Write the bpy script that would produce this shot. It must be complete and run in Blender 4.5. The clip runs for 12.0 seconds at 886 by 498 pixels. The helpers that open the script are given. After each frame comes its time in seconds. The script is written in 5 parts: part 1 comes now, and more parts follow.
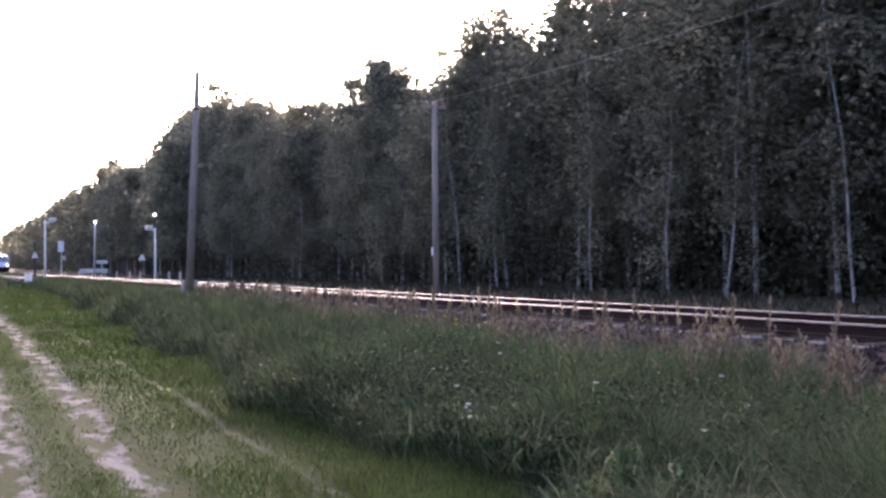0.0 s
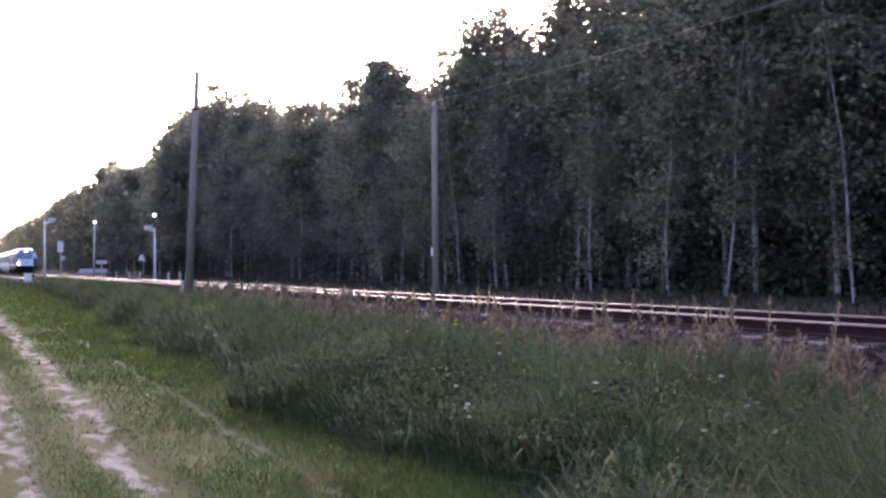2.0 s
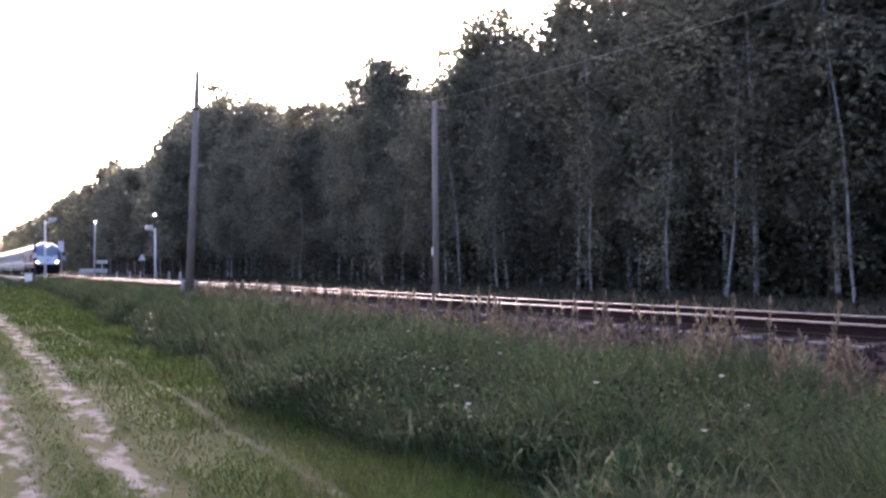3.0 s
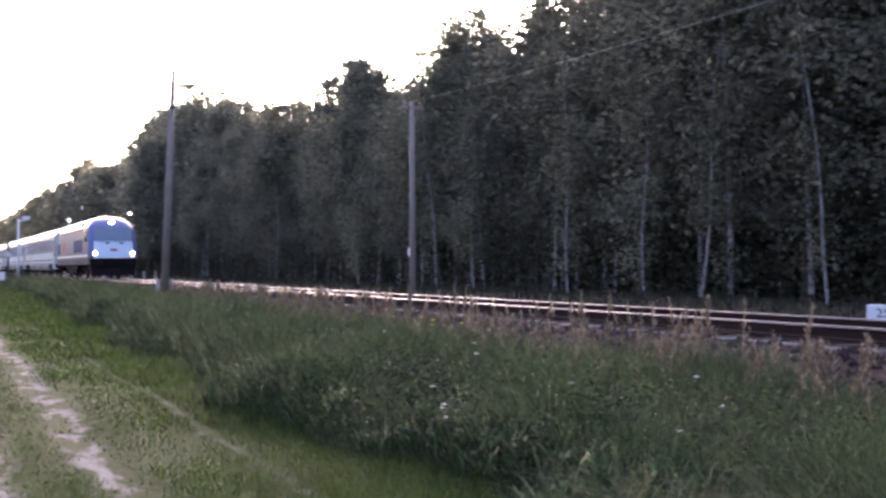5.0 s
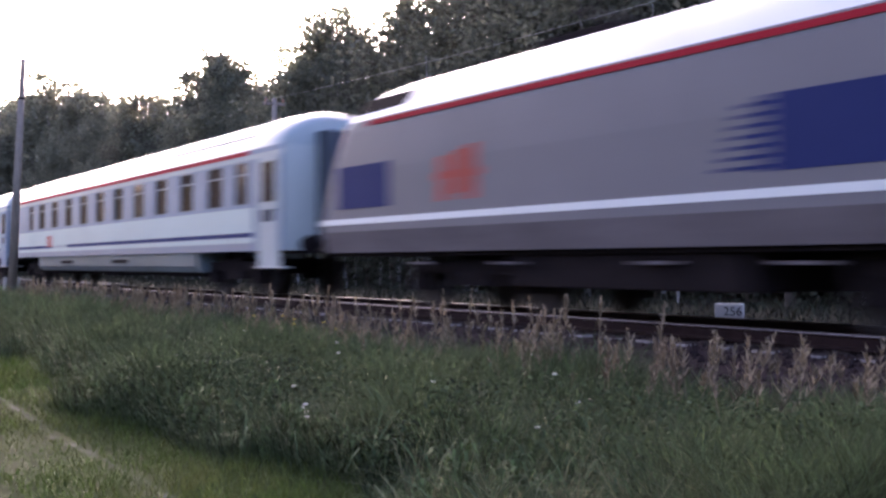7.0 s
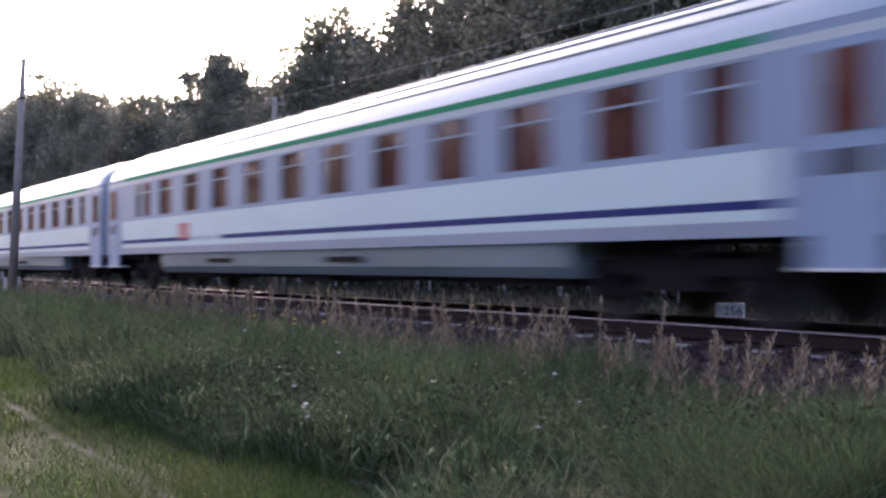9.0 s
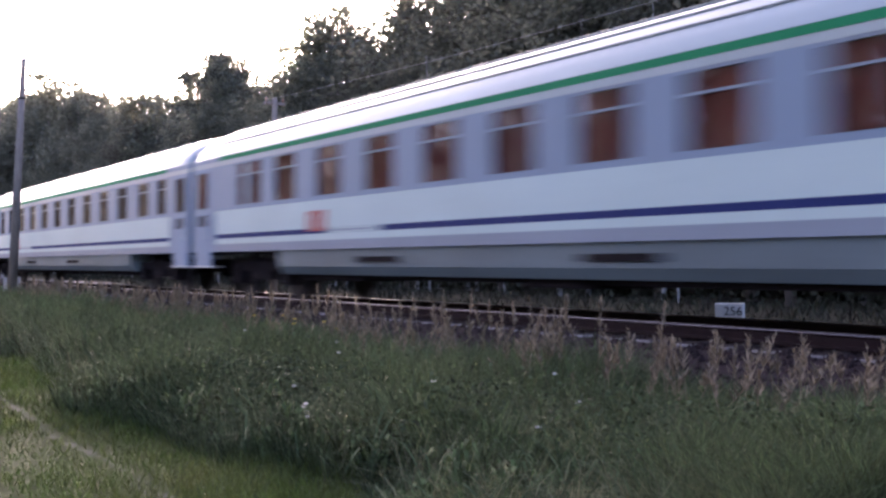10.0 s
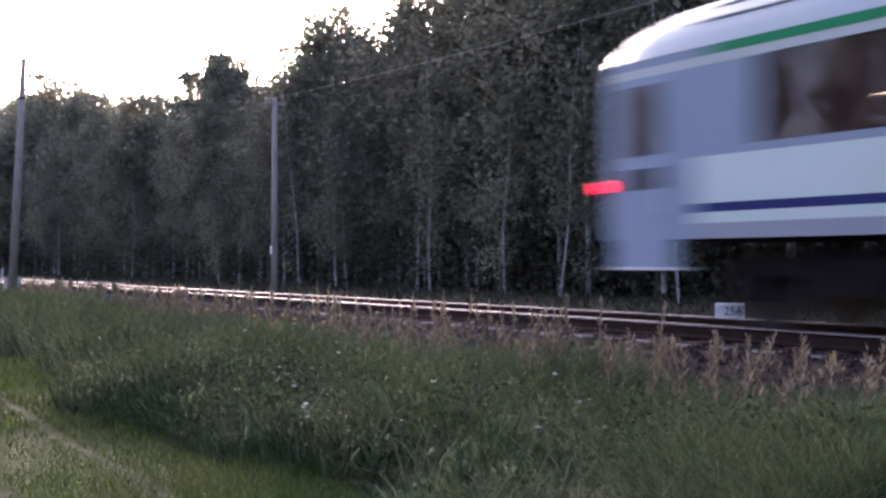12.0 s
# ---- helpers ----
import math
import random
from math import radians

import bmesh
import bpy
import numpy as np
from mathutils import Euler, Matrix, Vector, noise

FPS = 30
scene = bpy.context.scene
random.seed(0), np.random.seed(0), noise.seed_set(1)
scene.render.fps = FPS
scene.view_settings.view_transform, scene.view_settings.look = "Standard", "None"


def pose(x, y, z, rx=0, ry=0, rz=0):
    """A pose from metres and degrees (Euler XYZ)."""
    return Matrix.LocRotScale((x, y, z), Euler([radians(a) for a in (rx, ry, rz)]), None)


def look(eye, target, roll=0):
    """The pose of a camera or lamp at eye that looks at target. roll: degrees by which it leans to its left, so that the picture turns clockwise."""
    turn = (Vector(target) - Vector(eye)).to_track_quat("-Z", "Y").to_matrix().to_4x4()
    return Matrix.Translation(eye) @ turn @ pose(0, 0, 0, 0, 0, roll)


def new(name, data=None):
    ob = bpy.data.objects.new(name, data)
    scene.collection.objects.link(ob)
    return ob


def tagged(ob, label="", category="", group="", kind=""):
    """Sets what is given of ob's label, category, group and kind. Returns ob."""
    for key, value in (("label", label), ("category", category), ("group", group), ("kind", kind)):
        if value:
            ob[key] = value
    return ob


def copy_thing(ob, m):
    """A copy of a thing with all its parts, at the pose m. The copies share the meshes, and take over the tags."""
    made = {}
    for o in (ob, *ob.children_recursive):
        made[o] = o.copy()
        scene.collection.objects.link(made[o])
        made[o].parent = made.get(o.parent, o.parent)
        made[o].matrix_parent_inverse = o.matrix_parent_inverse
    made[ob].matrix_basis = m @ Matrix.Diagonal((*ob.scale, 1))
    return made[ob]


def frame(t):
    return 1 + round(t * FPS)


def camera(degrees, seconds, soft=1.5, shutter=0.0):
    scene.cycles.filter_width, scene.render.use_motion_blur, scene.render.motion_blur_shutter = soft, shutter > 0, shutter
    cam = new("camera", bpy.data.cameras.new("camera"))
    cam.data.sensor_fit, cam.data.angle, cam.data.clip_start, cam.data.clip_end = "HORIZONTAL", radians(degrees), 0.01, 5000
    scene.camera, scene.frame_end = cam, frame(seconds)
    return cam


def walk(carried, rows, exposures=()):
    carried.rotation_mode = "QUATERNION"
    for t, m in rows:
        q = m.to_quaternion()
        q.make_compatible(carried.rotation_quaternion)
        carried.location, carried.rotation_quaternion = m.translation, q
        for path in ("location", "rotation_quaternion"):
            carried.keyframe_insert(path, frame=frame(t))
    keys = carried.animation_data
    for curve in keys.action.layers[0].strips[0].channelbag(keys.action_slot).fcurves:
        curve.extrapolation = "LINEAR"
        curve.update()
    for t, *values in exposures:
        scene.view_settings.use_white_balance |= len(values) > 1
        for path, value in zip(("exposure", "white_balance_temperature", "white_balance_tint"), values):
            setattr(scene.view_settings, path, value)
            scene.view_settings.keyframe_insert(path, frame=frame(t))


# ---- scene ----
# ---------------------------------------------------------------- camera
# x runs along the railway, y away from the dirt road across the track; the rail top is z = -0.06.
EYE = (0.0, 0.0, 0.67)
cam = camera(45.04, 12.0, soft=2.6, shutter=0.55)


def aim(yaw, pitch, roll):
    """A turn of the camera on the spot: yaw to the left of +y, pitch up, roll."""
    return pose(*EYE, 90, 0, yaw) @ pose(0, 0, 0, pitch, 0, 0) @ pose(0, 0, 0, 0, 0, roll)


AIMS = [(0.0, 65.50, 0.776, -0.43), (1.8, 65.50, 0.776, -0.43), (2.1, 65.47, 0.79, -0.43), (2.6, 65.47, 0.79, -0.43),
        (2.9, 65.50, 0.776, -0.43), (4.5, 65.48, 0.79, -0.35), (4.8, 65.07, 0.83, -0.26), (5.0, 64.25, 0.79, -0.20),
        (5.2, 62.90, 0.80, -0.16), (5.5, 61.57, 0.85, -0.12), (5.7, 61.00, 0.85, -0.06), (6.0, 59.51, 0.84, 0.02), (6.3, 58.30, 0.82, 0.05),
        (6.5, 56.89, 0.81, 0.06), (6.7, 56.82, 0.75, 0.05), (7.1, 56.92, 0.72, 0.05), (9.0, 56.92, 0.711, 0.05),
        (12.0, 56.92, 0.711, 0.05)]
walk(cam, [(t, aim(a, b, c)) for t, a, b, c in AIMS])

# ---------------------------------------------------------------- world, sun, exposure
SUN_ELEV, SUN_AZ = 9.0, 68.0          # degrees; azimuth to the left of +y, behind the wood
world = bpy.data.worlds.new("sky")
scene.world = world
world.use_nodes = True
sky = world.node_tree.nodes.new("ShaderNodeTexSky")
sky.sky_type, sky.sun_disc = "NISHITA", False
sky.sun_elevation, sky.sun_rotation = radians(SUN_ELEV), radians(-SUN_AZ)
sky.air_density, sky.dust_density, sky.ozone_density = 0.4, 5.0, 0.4
back = world.node_tree.nodes["Background"]
back.inputs["Strength"].default_value = 0.15
world.node_tree.links.new(sky.outputs["Color"], back.inputs["Color"])
sun = new("sun", bpy.data.lights.new("sun", "SUN"))
sun.data.energy, sun.data.angle, sun.data.color = 4.5, radians(0.6), (1.0, 0.84, 0.66)
a_, e_ = radians(SUN_AZ), radians(SUN_ELEV)
sun.matrix_world = look((0, 0, 0), (math.sin(a_) * math.cos(e_), -math.cos(a_) * math.cos(e_), -math.sin(e_)))
scene.view_settings.exposure = 3.13
scene.view_settings.use_white_balance = True
scene.view_settings.white_balance_temperature = 6050
scene.view_settings.white_balance_tint = 29


# ---------------------------------------------------------------- materials
def mat(name, col, rough=0.7, metal=0.0, vary=0.15, scale=3.0, fine=40.0, bump=0.0, col2=None, island=0.0, objrand=0.0,
        trans=0.0, emit=0.0, stretch=(1, 1, 1), spec=0.5, coat=0.0):
    """A surface of base colour col, mottled towards col2 at two scales, with fine relief."""
    m = bpy.data.materials.new(name)
    m.use_nodes = True
    nt = m.node_tree
    N, L = nt.nodes.new, nt.links.new
    b = nt.nodes["Principled BSDF"]
    b.inputs["Roughness"].default_value, b.inputs["Metallic"].default_value = rough, metal
    b.inputs["Specular IOR Level"].default_value = spec
    b.inputs["Coat Weight"].default_value = coat
    tc, mp = N("ShaderNodeTexCoord"), N("ShaderNodeMapping")
    mp.inputs["Scale"].default_value = stretch
    L(tc.outputs["Object"], mp.inputs["Vector"])
    n1, n2 = N("ShaderNodeTexNoise"), N("ShaderNodeTexNoise")
    for n, s, d in ((n1, scale, 4), (n2, fine, 3)):
        n.inputs["Scale"].default_value, n.inputs["Detail"].default_value = s, d
        L(mp.outputs["Vector"], n.inputs["Vector"])
    mix = N("ShaderNodeMix")
    mix.data_type = "RGBA"
    c2 = col2 or tuple(c * (1 - 2 * vary) for c in col)
    mix.inputs["A"].default_value, mix.inputs["B"].default_value = (*col, 1), (*c2, 1)
    av = N("ShaderNodeMath")
    av.operation = "MULTIPLY_ADD"
    L(n2.outputs["Fac"], av.inputs[0])
    av.inputs[1].default_value = 0.6
    sub = N("ShaderNodeMapRange")
    sub.inputs["From Min"].default_value, sub.inputs["From Max"].default_value = 0.3, 0.75
    sub.inputs["To Min"].default_value, sub.inputs["To Max"].default_value = -0.25, 0.65
    L(n1.outputs["Fac"], sub.inputs["Value"])
    L(sub.outputs["Result"], av.inputs[2])
    L(av.outputs["Value"], mix.inputs["Factor"])
    out = mix.outputs["Result"]
    geo, info = "ShaderNodeNewGeometry", "ShaderNodeObjectInfo"
    for k, kind, socket in ((island, geo, "Random Per Island"), (objrand, info, "Random")):
        if not k:
            continue
        hsv, src = N("ShaderNodeHueSaturation"), N(kind).outputs[socket]
        for sock, lo, hi in (("Value", 1 - k, 1 + k), ("Hue", 0.5 - 0.05 * k, 0.5 + 0.03 * k)):
            r = N("ShaderNodeMapRange")
            r.inputs["To Min"].default_value, r.inputs["To Max"].default_value = lo, hi
            L(src, r.inputs["Value"])
            L(r.outputs["Result"], hsv.inputs[sock])
        L(out, hsv.inputs["Color"])
        out = hsv.outputs["Color"]
    L(out, b.inputs["Base Color"])
    if bump:
        bp = N("ShaderNodeBump")
        bp.inputs["Strength"].default_value, bp.inputs["Distance"].default_value = bump, 0.02
        L(n2.outputs["Fac"], bp.inputs["Height"])
        L(bp.outputs["Normal"], b.inputs["Normal"])
    if trans:
        tr, ad = N("ShaderNodeBsdfTranslucent"), N("ShaderNodeMixShader")
        L(out, tr.inputs["Color"])
        ad.inputs[0].default_value = trans
        L(b.outputs["BSDF"], ad.inputs[1])
        L(tr.outputs["BSDF"], ad.inputs[2])
        L(ad.outputs["Shader"], nt.nodes["Material Output"].inputs["Surface"])
    if emit:
        b.inputs["Emission Color"].default_value = (*col, 1)
        b.inputs["Emission Strength"].default_value = emit
    return m


def glass_material():
    """Tinted window glass: clear enough to look in, with a mirror sheen."""
    m = bpy.data.materials.new("tinted_glass")
    m.use_nodes = True
    nt = m.node_tree
    N, L = nt.nodes.new, nt.links.new
    tr, gl, mx, fr = N("ShaderNodeBsdfTransparent"), N("ShaderNodeBsdfGlossy"), N("ShaderNodeMixShader"), N("ShaderNodeLayerWeight")
    tr.inputs["Color"].default_value = (0.78, 0.75, 0.74, 1)
    gl.inputs["Roughness"].default_value = 0.04
    gl.inputs["Color"].default_value = (0.8, 0.8, 0.8, 1)
    fr.inputs["Blend"].default_value = 0.5
    cube, part_ = N("ShaderNodeMath"), N("ShaderNodeMath")
    cube.operation, part_.operation = "POWER", "MULTIPLY_ADD"
    cube.inputs[1].default_value, part_.inputs[1].default_value, part_.inputs[2].default_value = 4.0, 0.45, 0.03
    L(fr.outputs["Facing"], cube.inputs[0])
    L(cube.outputs[0], part_.inputs[0])
    L(part_.outputs[0], mx.inputs[0])
    L(tr.outputs["BSDF"], mx.inputs[1])
    L(gl.outputs["BSDF"], mx.inputs[2])
    L(mx.outputs["Shader"], nt.nodes["Material Output"].inputs["Surface"])
    return m


def ground_material():
    """Short turf with two sandy wheel ruts and a worn line of the dirt road, stained at two scales."""
    m = mat("turf", (0.020, 0.036, 0.009), 0.95, vary=0.25, scale=0.6, fine=14, bump=0.8, col2=(0.036, 0.043, 0.014), spec=0.05)
    nt = m.node_tree
    N, L = nt.nodes.new, nt.links.new
    b = nt.nodes["Principled BSDF"]
    turf = b.inputs["Base Color"].links[0].from_socket
    tc = N("ShaderNodeTexCoord")
    sep = N("ShaderNodeSeparateXYZ")
    L(tc.outputs["Object"], sep.inputs["Vector"])
    wob = N("ShaderNodeTexNoise")
    wob.inputs["Scale"].default_value, wob.inputs["Detail"].default_value = 0.9, 6
    wob.inputs["Roughness"].default_value = 0.7
    L(tc.outputs["Object"], wob.inputs["Vector"])
    total = None
    for y, w, k in ((0.36, 0.24, 0.9), (1.22, 0.19, 1.0), (2.30, 0.055, 0.36)):
        d = N("ShaderNodeMath"); d.operation = "ADD"; d.inputs[1].default_value = -y
        L(sep.outputs["Y"], d.inputs[0])
        wv = N("ShaderNodeMath"); wv.operation = "MULTIPLY_ADD"; wv.inputs[1].default_value = 0.55; wv.inputs[2].default_value = -0.28
        L(wob.outputs["Fac"], wv.inputs[0])
        s = N("ShaderNodeMath"); s.operation = "ADD"
        L(d.outputs[0], s.inputs[0]); L(wv.outputs[0], s.inputs[1])
        ab = N("ShaderNodeMath"); ab.operation = "ABSOLUTE"; L(s.outputs[0], ab.inputs[0])
        r = N("ShaderNodeMapRange")
        r.inputs["From Min"].default_value, r.inputs["From Max"].default_value = w * 0.55, w * 1.25
        r.inputs["To Min"].default_value, r.inputs["To Max"].default_value = k, 0
        L(ab.outputs[0], r.inputs["Value"])
        if total is None:
            total = r.outputs["Result"]
        else:
            mx = N("ShaderNodeMath"); mx.operation = "MAXIMUM"
            L(total, mx.inputs[0]); L(r.outputs["Result"], mx.inputs[1])
            total = mx.outputs[0]
    br = N("ShaderNodeTexNoise")
    br.inputs["Scale"].default_value, br.inputs["Detail"].default_value = 3.4, 8
    along = N("ShaderNodeMapping")
    along.inputs["Scale"].default_value = (0.55, 1.4, 1)
    L(tc.outputs["Object"], along.inputs["Vector"])
    L(along.outputs["Vector"], br.inputs["Vector"])
    bm_ = N("ShaderNodeMapRange")
    bm_.inputs["From Min"].default_value, bm_.inputs["From Max"].default_value = 0.46, 0.58
    L(br.outputs["Fac"], bm_.inputs["Value"])
    mul = N("ShaderNodeMath"); mul.operation = "MULTIPLY"
    L(total, mul.inputs[0]); L(bm_.outputs["Result"], mul.inputs[1])
    sand = N("ShaderNodeMix"); sand.data_type = "RGBA"
    sand.inputs["A"].default_value, sand.inputs["B"].default_value = (0.265, 0.245, 0.235, 1), (0.12, 0.11, 0.10, 1)
    fn = N("ShaderNodeTexNoise"); fn.inputs["Scale"].default_value = 12; fn.inputs["Detail"].default_value = 5
    L(along.outputs["Vector"], fn.inputs["Vector"]); L(fn.outputs["Fac"], sand.inputs["Factor"])
    mix = N("ShaderNodeMix"); mix.data_type = "RGBA"
    L(mul.outputs[0], mix.inputs["Factor"]); L(turf, mix.inputs["A"]); L(sand.outputs["Result"], mix.inputs["B"])
    # bare soil and dead thatch under tall grass and wood, darkened to include the shade
    fl = N("ShaderNodeMapRange")
    fl.inputs["From Min"].default_value, fl.inputs["From Max"].default_value = 3.1, 3.9
    L(sep.outputs["Y"], fl.inputs["Value"])
    mix2 = N("ShaderNodeMix"); mix2.data_type = "RGBA"
    mix2.inputs["B"].default_value = (0.045, 0.04, 0.028, 1)
    L(fl.outputs["Result"], mix2.inputs["Factor"]); L(mix.outputs["Result"], mix2.inputs["A"])
    L(mix2.outputs["Result"], b.inputs["Base Color"])
    return m


